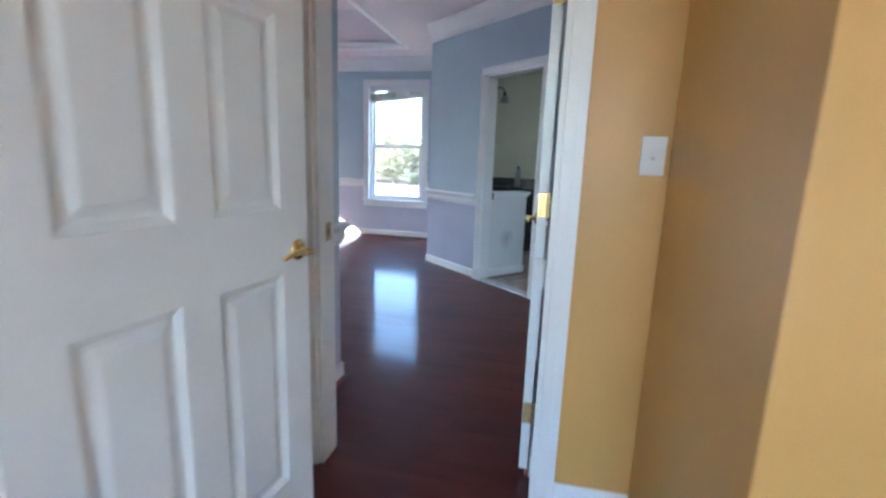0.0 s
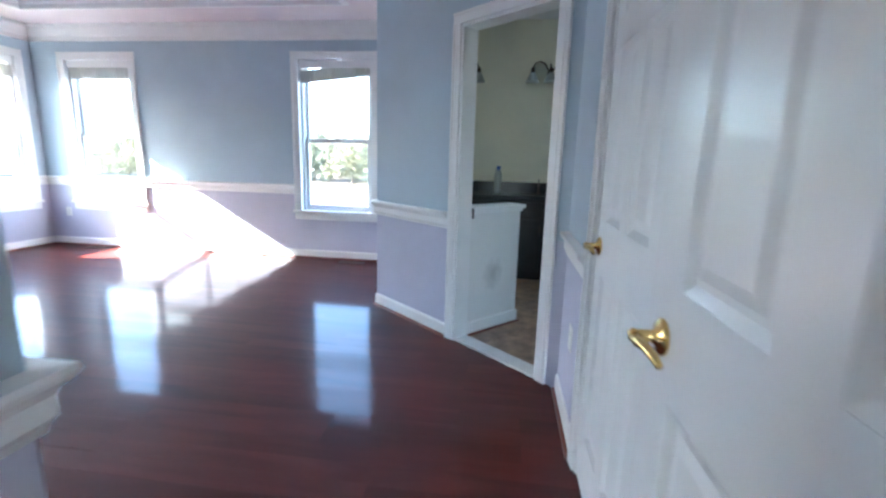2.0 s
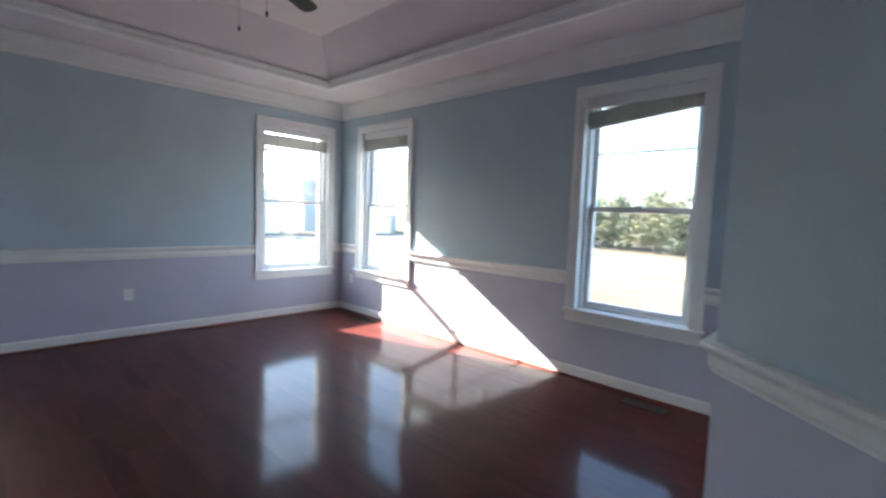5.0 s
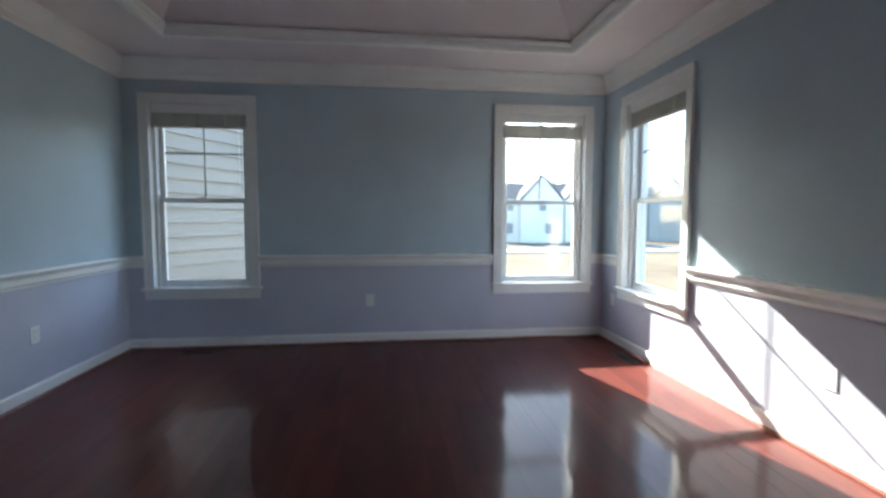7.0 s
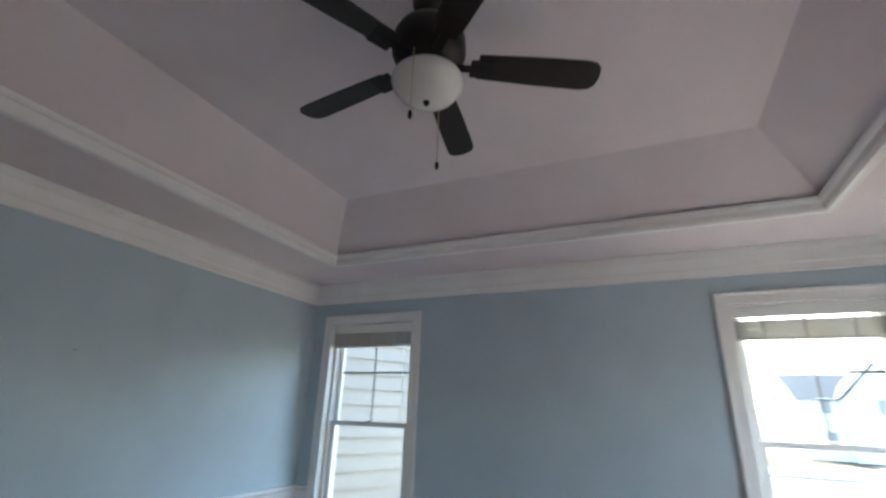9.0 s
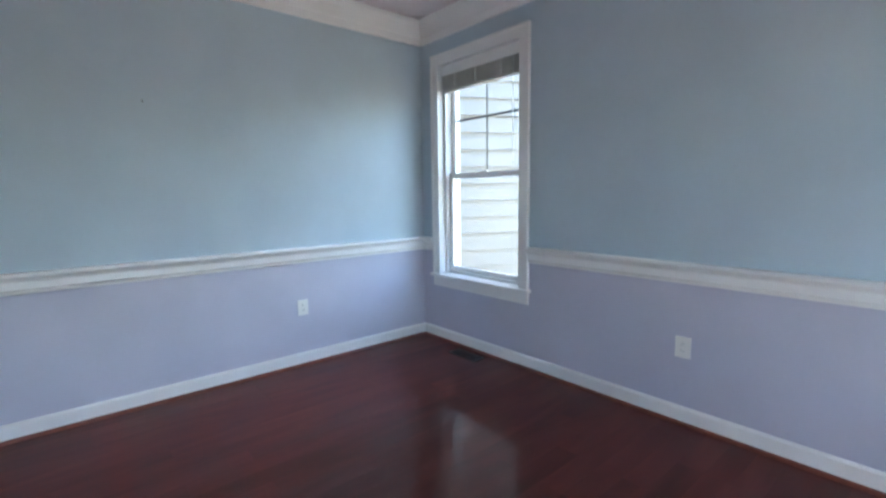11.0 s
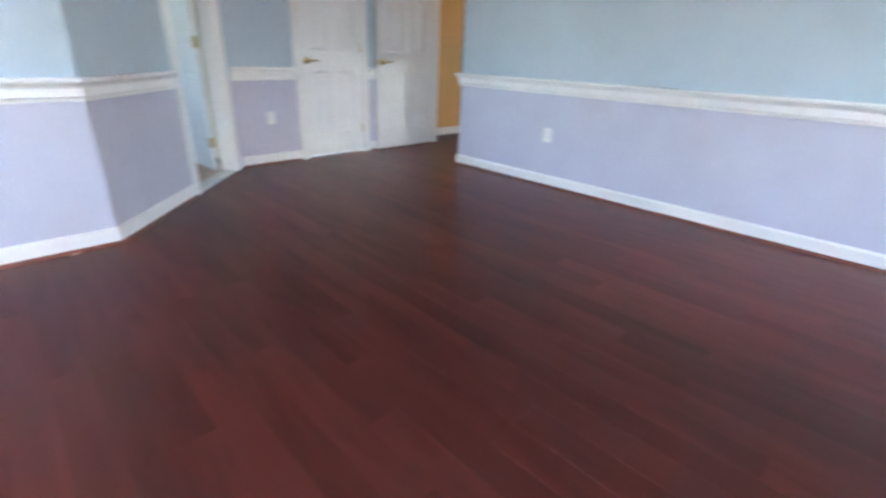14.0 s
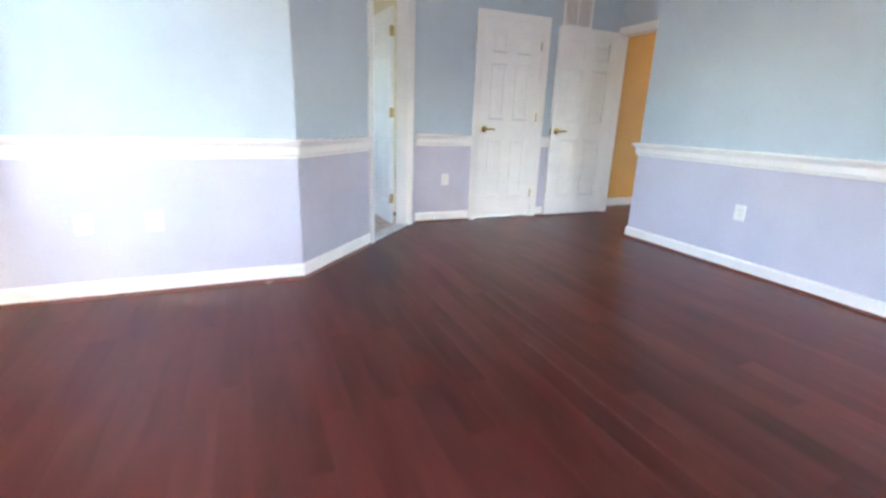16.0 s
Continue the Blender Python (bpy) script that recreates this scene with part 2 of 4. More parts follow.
def turned(profile, steps=32):
    """A turned body about z from (radius, height) pairs."""
    bm = bmesh.new()
    rings = []
    for r, z in profile:
        if r < 1e-5:
            rings.append([bm.verts.new((0, 0, z))])
        else:
            rings.append([bm.verts.new((r * math.cos(2 * math.pi * k / steps), r * math.sin(2 * math.pi * k / steps), z)) for k in range(steps)])
    for a, b in zip(rings, rings[1:]):
        for k in range(steps):
            q = [a[k % len(a)], a[(k + 1) % len(a)], b[(k + 1) % len(b)], b[k % len(b)]]
            q = list(dict.fromkeys(q))
            if len(q) > 2:
                bm.faces.new(q)
    return bm


def tube(points, radius, steps=10):
    """A round bar along points; radius may be one number or one for each point."""
    bm = bmesh.new()
    rings = []
    for i, p in enumerate(points):
        p = Vector(p)
        a, b = Vector(points[max(i - 1, 0)]), Vector(points[min(i + 1, len(points) - 1)])
        d = (b - a).normalized()
        side = d.cross(Vector((0, 0, 1)) if abs(d.z) < 0.9 else Vector((1, 0, 0))).normalized()
        up = d.cross(side)
        r = radius[i] if isinstance(radius, (list, tuple)) else radius
        rings.append([bm.verts.new(p + r * (math.cos(2 * math.pi * k / steps) * side + math.sin(2 * math.pi * k / steps) * up)) for k in range(steps)])
    for a, b in zip(rings, rings[1:]):
        for k in range(steps):
            bm.faces.new((a[k], a[(k + 1) % steps], b[(k + 1) % steps], b[k]))
    bm.faces.new(rings[0])
    bm.faces.new(rings[-1][::-1])
    return bm


def sweep(profile, path, closed=False):
    """A moulding: profile of (distance from the wall, height) along a path on plan, the room on its left, mitred."""
    bm = bmesh.new()
    n = len(path)
    rings = []
    for i in range(n):
        p = Vector(path[i])
        before = Vector(path[i - 1]) if closed or i else None
        after = Vector(path[(i + 1) % n]) if closed or i < n - 1 else None
        ns = []
        for a, b in ((before, p), (p, after)):
            if a is not None and b is not None:
                d = (b - a).normalized()
                ns.append(Vector((-d.y, d.x)))
        m = ns[0] if len(ns) == 1 else (ns[0] + ns[1]) / (1 + ns[0].dot(ns[1]))
        rings.append([bm.verts.new((p.x + m.x * d, p.y + m.y * d, z)) for d, z in profile])
    k = len(profile)
    pairs = list(zip(rings, rings[1:])) + ([(rings[-1], rings[0])] if closed else [])
    for a, b in pairs:
        for j in range(k):
            bm.faces.new((a[j], b[j], b[(j + 1) % k], a[(j + 1) % k]))
    if not closed:
        bm.faces.new(rings[0])
        bm.faces.new(rings[-1][::-1])
    return bm


def wall(name, p0, p1, thick, z0, z1, openings, mats, split, label, ext=(0.0, 0.0)):
    """A wall from p0 to p1 with the room on its left; mats: lower paint, upper paint, back, reveal. ext lengthens the ends."""
    p0, p1 = Vector(p0), Vector(p1)
    d = (p1 - p0).normalized()
    p0, p1 = p0 - d * ext[0], p1 + d * ext[1]
    openings = [(a + ext[0], b + ext[0], c, e) for a, b, c, e in openings]
    length = (p1 - p0).length
    out = Vector((d.y, -d.x)) * thick
    ss = sorted({0.0, length} | {v for o in openings for v in o[:2]})
    zs = sorted({z0, z1} | ({split} if z0 < split < z1 else set()) | {v for o in openings for v in o[2:] if z0 < v < z1})
    solid = {}
    for i in range(len(ss) - 1):
        for j in range(len(zs) - 1):
            s, z = (ss[i] + ss[i + 1]) / 2, (zs[j] + zs[j + 1]) / 2
            solid[i, j] = not any(a < s < b and c < z < e for a, b, c, e in openings)
    bm = bmesh.new()

    def vert(s, k, z):
        q = p0 + d * s + out * k
        return bm.verts.new((q.x, q.y, z))

    def quad(a, mat):
        bm.faces.new([vert(*v) for v in a]).material_index = mat

    for (i, j), on in solid.items():
        if not on:
            continue
        a, b, c, e = ss[i], ss[i + 1], zs[j], zs[j + 1]
        front = 0 if (c + e) / 2 < split else 1
        quad(((a, 0, c), (b, 0, c), (b, 0, e), (a, 0, e)), front)
        quad(((a, 1, c), (a, 1, e), (b, 1, e), (b, 1, c)), 2)
        for di, dj, q in ((-1, 0, ((a, 0, c), (a, 0, e), (a, 1, e), (a, 1, c))), (1, 0, ((b, 0, c), (b, 1, c), (b, 1, e), (b, 0, e))),
                          (0, -1, ((a, 0, c), (a, 1, c), (b, 1, c), (b, 0, c))), (0, 1, ((a, 0, e), (b, 0, e), (b, 1, e), (a, 1, e)))):
            inside = (i + di, j + dj) in solid
            if not solid.get((i + di, j + dj), False):
                quad(q, 3 if inside else front)
    bmesh.ops.remove_doubles(bm, verts=bm.verts, dist=1e-5)
    ob = part(name, bm, mats)
    return tagged(ob, label, "wall", kind="structure")


def slab(name, polygon, z0, z1, mat, label, category, kind="structure"):
    bm = bmesh.new()
    lo = [bm.verts.new((x, y, z0)) for x, y in polygon]
    hi = [bm.verts.new((x, y, z1)) for x, y in polygon]
    bm.faces.new(lo[::-1])
    bm.faces.new(hi)
    for i in range(len(lo)):
        j = (i + 1) % len(lo)
        bm.faces.new((lo[i], lo[j], hi[j], hi[i]))
    return tagged(part(name, bm, mat), label, category, kind=kind)


# ---- the plan, in metres ----
W, N, S, E1, E2 = -6.29, 8.71, 3.985, -1.37, 0.025
ENTRY_X, HALL_Y, DOOR_Y = -1.07, 3.275, 3.39
DOOR_X0, DOOR_X1 = -0.832, 0.035
DIAG_A, DIAG_B = Vector((E2, 5.834)), Vector((E1, 7.10))
DIAG = (DIAG_B - DIAG_A).normalized()
DIAG_LEN = (DIAG_B - DIAG_A).length
TOP = 2.74
RAIL_Z = 0.84
WIN_Z0, WIN_Z1 = 0.58, 2.335
HALF = 0.44
WINDOWS_W = (8.05, 4.665)
WINDOWS_N = (-5.388, -2.33)
ROOM = (WALL_LILAC, WALL_BLUE, SIDING, TRIM)
BATH_D0, BATH_D1, BATH_TOP = 0.144, 0.889, 2.08

# ---- large structure ----
wall("wall_west", (W, N), (W, S), 0.16, -0.3, 3.3, [(N - y - HALF, N - y + HALF, WIN_Z0, WIN_Z1) for y in WINDOWS_W], ROOM, RAIL_Z,
     "blue-grey and lilac painted wall with two windows", (0.16, 0.12))
wall("wall_north", (E1, N), (W, N), 0.16, -0.3, 3.3, [(E1 - x - HALF, E1 - x + HALF, WIN_Z0, WIN_Z1) for x in WINDOWS_N], ROOM, RAIL_Z,
     "blue-grey and lilac painted wall with two windows")
wall("wall_south", (W, S), (ENTRY_X, S), 0.12, -0.1, TOP, [], (WALL_LILAC, WALL_BLUE, ORANGE, TRIM), RAIL_Z, "long blue-grey and lilac painted wall")
wall("wall_entry_side", (ENTRY_X, S - 0.12), (ENTRY_X, DOOR_Y), 0.12, -0.1, TOP, [], (WALL_LILAC, WALL_BLUE, ORANGE, TRIM), RAIL_Z, "short blue-grey and lilac wall beside the entry door")
wall("wall_entry", (ENTRY_X - 0.12, DOOR_Y), (0.36, DOOR_Y), DOOR_Y - HALL_Y, -0.1, TOP, [(DOOR_X0 - ENTRY_X + 0.12, DOOR_X1 - ENTRY_X + 0.12, -0.05, 2.035)],
     (WALL_LILAC, WALL_BLUE, ORANGE, TRIM), RAIL_Z, "wall with the open entry doorway, orange towards the hall")
wall("wall_closet", (E2, DOOR_Y), (E2, 5.834), 0.12, -0.1, TOP, [(4.41 - DOOR_Y, 5.135 - DOOR_Y, -0.05, 2.035)], (WALL_LILAC, WALL_BLUE, BATH_WALL, TRIM), RAIL_Z,
     "blue-grey and lilac wall with a closet door")
wall("wall_diagonal", DIAG_A, DIAG_B, 0.12, -0.1, TOP, [(BATH_D0, BATH_D1, -0.05, BATH_TOP)], (WALL_LILAC, WALL_BLUE, BATH_WALL, TRIM), RAIL_Z,
     "slanted blue-grey and lilac wall with the bathroom doorway")
wall("wall_bath_side", DIAG_B, (E1, N), 0.12, -0.1, TOP, [], (WALL_LILAC, WALL_BLUE, BATH_WALL, TRIM), RAIL_Z, "blue-grey and lilac painted wall")
# bathroom shell
BW = (BATH_WALL, BATH_WALL, SIDING, TRIM)
wall("wall_bath_north", (2.6, N), (E1, N), 0.16, -0.3, 3.3, [(2.6 - 2.235, 2.6 - 0.875, 0.93, 2.335)], BW, RAIL_Z, "plain greige bathroom wall with a window")
wall("wall_bath_east", (2.6, 5.834), (2.6, N), 0.16, -0.3, 3.3, [], BW, RAIL_Z, "plain greige bathroom wall")
wall("wall_bath_south", (E2 + 0.12, 5.834), (2.6, 5.834), 0.12, -0.1, TOP, [], BW, RAIL_Z, "plain greige bathroom wall")
# closet shell behind the closed door
wall("wall_closet_back", (1.1, DOOR_Y), (1.1, 5.74), 0.1, -0.1, TOP, [], BW, RAIL_Z, "plain closet wall")
# hall shell
HW = (ORANGE, ORANGE, SIDING, TRIM)
# Made-up off-white for the outer hall walls, so bounced light is less orange.
HALL_BOUNCE_WHITE = material("off_white_bounce_paint", (0.74, 0.73, 0.70), 0.5, var=0.04, scale=2.0, bump=0.1)
HP = (HALL_BOUNCE_WHITE, HALL_BOUNCE_WHITE, SIDING, TRIM)
wall("wall_hall_east", (0.36, 2.5), (0.36, HALL_Y), 0.12, -0.1, TOP, [], HW, RAIL_Z, "short orange hall wall")
wall("wall_hall_turn", (2.4, 2.5), (0.48, 2.5), 0.12, -0.1, TOP, [], HW, RAIL_Z, "orange hall wall facing back along the hall")
wall("wall_hall_west", (-0.98, HALL_Y), (-0.98, 1.9), 0.12, -0.1, TOP, [], HW, RAIL_Z, "orange hall wall")
wall("wall_hall_rear", (-0.98, 1.9), (-0.98, -1.6), 0.12, -0.1, TOP, [], HP, RAIL_Z, "added off-white hall wall")
# The opening behind the start is added to bring daylight into the hall.
wall("wall_hall_south", (-0.98, -1.6), (2.4, -1.6), 0.16, -0.3, 3.3, [(0.35, 2.0, 0.5, 2.3)], HP, RAIL_Z, "unseen off-white hall end wall with an opening added for daylight", (0.2, 0.2))
wall("wall_hall_far_east", (2.4, -1.6), (2.4, 2.5), 0.12, -0.1, TOP, [], HP, RAIL_Z, "added off-white hall wall", (0, 0.12))

slab("floor", [(W - 0.1, S - 0.1), (ENTRY_X - 0.12, S - 0.1), (ENTRY_X - 0.12, -1.6), (2.4, -1.6), (2.4, 2.46), (0.48, 2.46), (0.48, 3.3), (E2 + 0.06, 3.3), (E2 + 0.06, 5.88), (E1 + 0.06, 7.12), (E1 + 0.06, N + 0.1), (W - 0.1, N + 0.1)],
     -0.12, -0.006, SUBFLOOR, "dark subfloor under cherry boards", "floor")
slab("floor_bath", [(E2 + 0.06, 5.88), (2.6, 5.74), (2.6, N + 0.1), (E1 + 0.06, N + 0.1), (E1 + 0.06, 7.12)], -0.12, -0.008, SUBFLOOR, "grout bed of the bathroom floor", "floor")

# soffit with the tray opening, tray slopes and tray top
RX0, RX1, RY0, RY1 = -5.66, -1.98, 4.65, 8.10
TX0, TX1, TY0, TY1, TZ = -5.274, -2.366, 4.995, 7.748, 3.13


def ceiling_mesh():
    bm = bmesh.new()

    def poly(pts):
        bm.faces.new([bm.verts.new(p) for p in pts])

    for x0, x1, y0, y1 in ((W, E1, S, RY0), (W, E1, RY1, N), (W, RX0, RY0, RY1), (RX1, E1, RY0, RY1)):
        poly(((x0, y0, TOP), (x1, y0, TOP), (x1, y1, TOP), (x0, y1, TOP)))
    poly(((E1, DOOR_Y, TOP), (E2, DOOR_Y, TOP), (E2, 5.834, TOP), (E1, 7.092, TOP)))
    o, zo = 0.035, TOP + 0.008
    a = [(RX0 - o, RY0 - o, zo), (RX1 + o, RY0 - o, zo), (RX1 + o, RY1 + o, zo), (RX0 - o, RY1 + o, zo)]
    b = [(TX0, TY0, TZ), (TX1, TY0, TZ), (TX1, TY1, TZ), (TX0, TY1, TZ)]
    for i in range(4):
        j = (i + 1) % 4
        poly((a[i], a[j], b[j], b[i]))
    poly(b)
    return bm


tagged(part("ceiling", ceiling_mesh(), CEILING), "mauve painted tray ceiling with sloped sides", "ceiling", kind="structure")
# Unseen slab, added so no sky light leaks in past the ceilings.
slab("sky_block_slab", [(-6.6, 3.7), (2.8, 3.7), (2.8, 9.0), (-6.6, 9.0)], 3.3, 3.5, SHINGLE, "unseen slab over the rooms that keeps out sky light", "roof")
slab("ceiling_bath", [(E2, 5.74), (2.6, 5.74), (2.6, N), (E1, N), (E1, 7.092), (E2, 5.834)], TOP, TOP + 0.1, BATH_CEIL, "white bathroom ceiling", "ceiling")
slab("ceiling_hall", [(ENTRY_X - 0.12, -1.7), (2.5, -1.7), (2.5, DOOR_Y), (ENTRY_X - 0.12, DOOR_Y)], TOP + 0.002, TOP + 0.1, BATH_CEIL, "white hall ceiling", "ceiling")
slab("ceiling_closet", [(E2 + 0.02, DOOR_Y), (1.2, DOOR_Y), (1.2, 5.74), (E2 + 0.02, 5.74)], TOP + 0.004, TOP + 0.1, BATH_CEIL, "closet ceiling", "ceiling")

TRAY_TRIM = [(-0.03, TOP), (-0.03, 2.722), (0.0, 2.716), (0.022, 2.718), (0.034, 2.735), (0.038, 2.768), (0.052, 2.776), (0.060, 2.788), (0.060, 2.800), (0.028, 2.800), (0.028, TOP)]
tagged(part("trim", sweep(TRAY_TRIM, [(RX0, RY0), (RX1, RY0), (RX1, RY1), (RX0, RY1)], True), TRIM), "white moulding around the tray ceiling", "trim", kind="structure")
CROWN = [(0, 2.545), (0.014, 2.545), (0.018, 2.552), (0.016, 2.562), (0.016, 2.600), (0.024, 2.612), (0.030, 2.640), (0.042, 2.684), (0.054, 2.704), (0.058, 2.720), (0.058, TOP), (0, TOP)]
LOOP = [(E2, DOOR_Y), (E2, 5.834), tuple(DIAG_B), (E1, N), (W, N), (W, S), (ENTRY_X, S), (ENTRY_X, DOOR_Y)]
tagged(part("crown_moulding", sweep(CROWN, LOOP, True), TRIM), "white stepped crown moulding", "trim", kind="structure")
BASE = [(0, 0.002), (0.014, 0.002), (0.014, 0.086), (0.010, 0.094), (0.006, 0.100), (0, 0.100)]
SHOE = [(0.014, 0.0), (0.030, 0.0), (0.029, 0.008), (0.024, 0.015), (0.014, 0.018)]
RAIL = [(0, 0.785), (0.010, 0.785), (0.013, 0.800), (0.022, 0.812), (0.022, 0.850), (0.028, 0.862), (0.046, 0.878), (0.050, 0.888), (0.047, 0.899), (0, 0.901)]


def diag_at(s):
    q = DIAG_A + DIAG * s
    return (q.x, q.y)


BASE_RUNS = [[(E2, DOOR_Y + 0.02), (E2, 4.338)], [(E2, 5.207), (E2, 5.82)],
             [diag_at(BATH_D1 + 0.07), tuple(DIAG_B), (E1, N), (W, N), (W, S), (ENTRY_X, S), (ENTRY_X, DOOR_Y), (DOOR_X0 - 0.066, DOOR_Y)]]
for run in BASE_RUNS:
    tagged(part("baseboard", sweep(BASE, run), TRIM), "white painted baseboard", "trim", kind="structure")
    tagged(part("shoe_moulding", sweep(SHOE, run), SHOE_WOOD), "dark cherry quarter-round at the floor", "trim", kind="structure")
CW = 0.528
RAIL_RUNS = [BASE_RUNS[0], BASE_RUNS[1],
             [diag_at(BATH_D1 + 0.07), tuple(DIAG_B), (E1, N), (WINDOWS_N[1] + CW, N)],
             [(WINDOWS_N[1] - CW, N), (WINDOWS_N[0] + CW, N)],
             [(WINDOWS_N[0] - CW, N), (W, N), (W, WINDOWS_W[0] + CW)],
             [(W, WINDOWS_W[0] - CW), (W, WINDOWS_W[1] + CW)],
             [(W, WINDOWS_W[1] - CW), (W, S), (ENTRY_X, S), (ENTRY_X, DOOR_Y), (DOOR_X0 - 0.066, DOOR_Y)]]
for run in RAIL_RUNS:
    tagged(part("chair_rail", sweep(RAIL, run), TRIM), "white moulded chair rail", "trim", kind="structure")
for run in ([(0.36, HALL_Y), (DOOR_X1 + 0.07, HALL_Y)], [(0.36, 2.5), (0.36, HALL_Y)], [(2.4, 2.5), (0.36, 2.5)]):
    d = (Vector(run[1]) - Vector(run[0])).normalized()
    tagged(part("baseboard", sweep(BASE, run), TRIM), "white painted hall baseboard", "trim", kind="structure")


# ---- windows ----
def window_unit(index, x, y, rz, muntins="cross", z0=WIN_Z0, z1=WIN_Z1, half=HALF):
    """Local x along the wall, local y into the room."""
    root = empty("window_%d" % index, pose(x, y, 0, 0, 0, rz), "white double-hung window with moulded casing", "window", kind="structure")
    c = 0.088
    for side, a, b in (("side_casing", -half - c, -half), ("side_casing", half, half + c)):
        bm = box(a, b, 0.0, 0.02, z0 + 0.012, z1, 0.004)
        add_box(bm, a + (0.0 if a < 0 else c - 0.022), a + (0.022 if a < 0 else c), 0.018, 0.027, z0 + 0.012, z1, 0.003)
        part(side, bm, TRIM, root)
    bm = box(-half - c, half + c, 0.0, 0.021, z1, z1 + c, 0.004)
    add_box(bm, -half - c, half + c, 0.019, 0.028, z1 + c - 0.022, z1 + c, 0.003)
    part("head_casing", bm, TRIM, root)
    part("stool", box(-half - c - 0.018, half + c + 0.018, -0.07, 0.045, z0 - 0.014, z0 + 0.012, 0.006), TRIM, root)
    part("apron", box(-half - c, half + c, 0.0, 0.018, z0 - 0.1, z0 - 0.014, 0.004), TRIM, root)
    # jamb lining and vinyl frame
    bm = bmesh.new()
    for a, b in ((-half, -half + 0.03), (half - 0.03, half)):
        add_box(bm, a, b, -0.155, -0.045, z0 + 0.012, z1)
    add_box(bm, -half + 0.03, half - 0.03, -0.155, -0.045, z1 - 0.03, z1)
    add_box(bm, -half + 0.03, half - 0.03, -0.155, -0.07, z0 + 0.012, z0 + 0.034)
    part("window_frame", bm, VINYL, root)
    bm = bmesh.new()
    for a, b in ((-half - 0.06, -half + 0.035), (half - 0.035, half + 0.06)):
        add_box(bm, a, b, -0.2, -0.158, z0 - 0.04, z1 + 0.06)
    add_box(bm, -half + 0.035, half - 0.035, -0.2, -0.158, z1 - 0.03, z1 + 0.06)
    part("outer_casing", bm, VINYL, root)
    mid = 1.43
    i = half - 0.032
    for name, y1, lo, hi in (("upper_sash", -0.112, mid - 0.02, z1 - 0.03), ("lower_sash", -0.076, z0 + 0.036, mid + 0.022)):
        st, y0 = 0.042, y1 - 0.032
        bm = bmesh.new()
        add_box(bm, -i, -i + st, y0, y1, lo, hi, 0.003)
        add_box(bm, i - st, i, y0, y1, lo, hi, 0.003)
        add_box(bm, -i + st, i - st, y0 + 0.001, y1 - 0.001, lo, lo + 0.04, 0.003)
        add_box(bm, -i + st, i - st, y0 + 0.001, y1 - 0.001, hi - 0.04, hi, 0.003)
        sash = part(name, bm, VINYL, root)
        pane = part("pane", box(-i + st - 0.004, i - st + 0.004, y0 + 0.012, y0 + 0.017, lo + 0.036, hi - 0.036), GLASS, sash, "clear glass")
        pane.visible_shadow = False
        if name == "upper_sash" and muntins:
            zc = (lo + hi) / 2 + 0.03
            bm = box(-0.006, 0.006, y0 + 0.018, y0 + 0.024, lo + 0.038, hi - 0.038)
            if muntins == "cross":
                part("muntin", bm, MUNTIN, sash)
            else:
                bm.free()
            part("muntin", box(-i + st, i - st, y0 + 0.0185, y0 + 0.0235, zc - 0.008, zc + 0.008), MUNTIN, sash)
            for px, pz in ((i - st - 0.11, zc + 0.012), (i - st - 0.10, lo + 0.05)):
                part("grille_pin", box(px - 0.006, px + 0.006, y0 + 0.018, y0 + 0.028, pz - 0.012, pz + 0.012, 0.003), MUNTIN, sash)
        if name == "lower_sash":
            part("sash_lock", box(-0.03, 0.03, y1 - 0.03, y1 - 0.006, hi + 0.0005, hi + 0.014, 0.003), VINYL, sash)
    return root


def blind(x, y, rz, drop_left, drop_right, half=HALF):
    """A raised slat blind: valance, a pack of slats, a bottom rail, cords. The drops set how far each end hangs."""
    root = empty("window_blind", pose(x, y, WIN_Z1 - 0.004, 0, 0, rz), "raised grey-beige slat blind in the window head", "blind", group="raised window blinds")
    w = half - 0.008
    part("valance", box(-w, w, -0.036, -0.016, -0.082, 0.0, 0.004), TRIM, root)
    part("headrail", box(-w + 0.01, w - 0.01, -0.066, -0.038, -0.045, -0.004), VINYL, root)
    tilt = math.degrees(math.atan2(drop_left - drop_right, 2 * w))
    m = pose(0, 0, -(drop_left + drop_right) / 2, 0, -tilt, 0)
    count = 15
    for k in range(count):
        part("slat", box(-w + 0.012, w - 0.012, -0.066, -0.018, 0.016 + k * 0.0082, 0.0192 + k * 0.0082), BLIND, root, m=m)
    part("bottom_rail", box(-w + 0.012, w - 0.012, -0.064, -0.02, 0.0, 0.0145, 0.004), BLIND, root, m=m)
    for cx in (-w * 0.55, w * 0.05, w * 0.6):
        part("ladder_tape", box(cx - 0.010, cx + 0.010, -0.0175, -0.0165, 0.004, 0.139), BLIND, root, m=m)
    part("cord", tube([(-w + 0.07, -0.012, -0.08), (-w + 0.072, -0.012, -0.45), (-w + 0.069, -0.012, -0.82)], 0.0022, 6), VINYL, root)
    return root


window_unit(1, W, WINDOWS_W[0], -90)
window_unit(2, W, WINDOWS_W[1], -90)
window_unit(3, WINDOWS_N[0], N, 180, "bar")
window_unit(4, WINDOWS_N[1], N, 180, "bar")
window_unit(5, 1.555, N, 180, "cross", 0.93, WIN_Z1, 0.68)
blind(W, WINDOWS_W[0], -90, 0.24, 0.24)
blind(W, WINDOWS_W[1], -90, 0.21, 0.215)
blind(WINDOWS_N[0], N, 180, 0.22, 0.215)
blind(WINDOWS_N[1], N, 180, 0.165, 0.25)
blind(1.555, N, 180, 0.2, 0.2, 0.68)


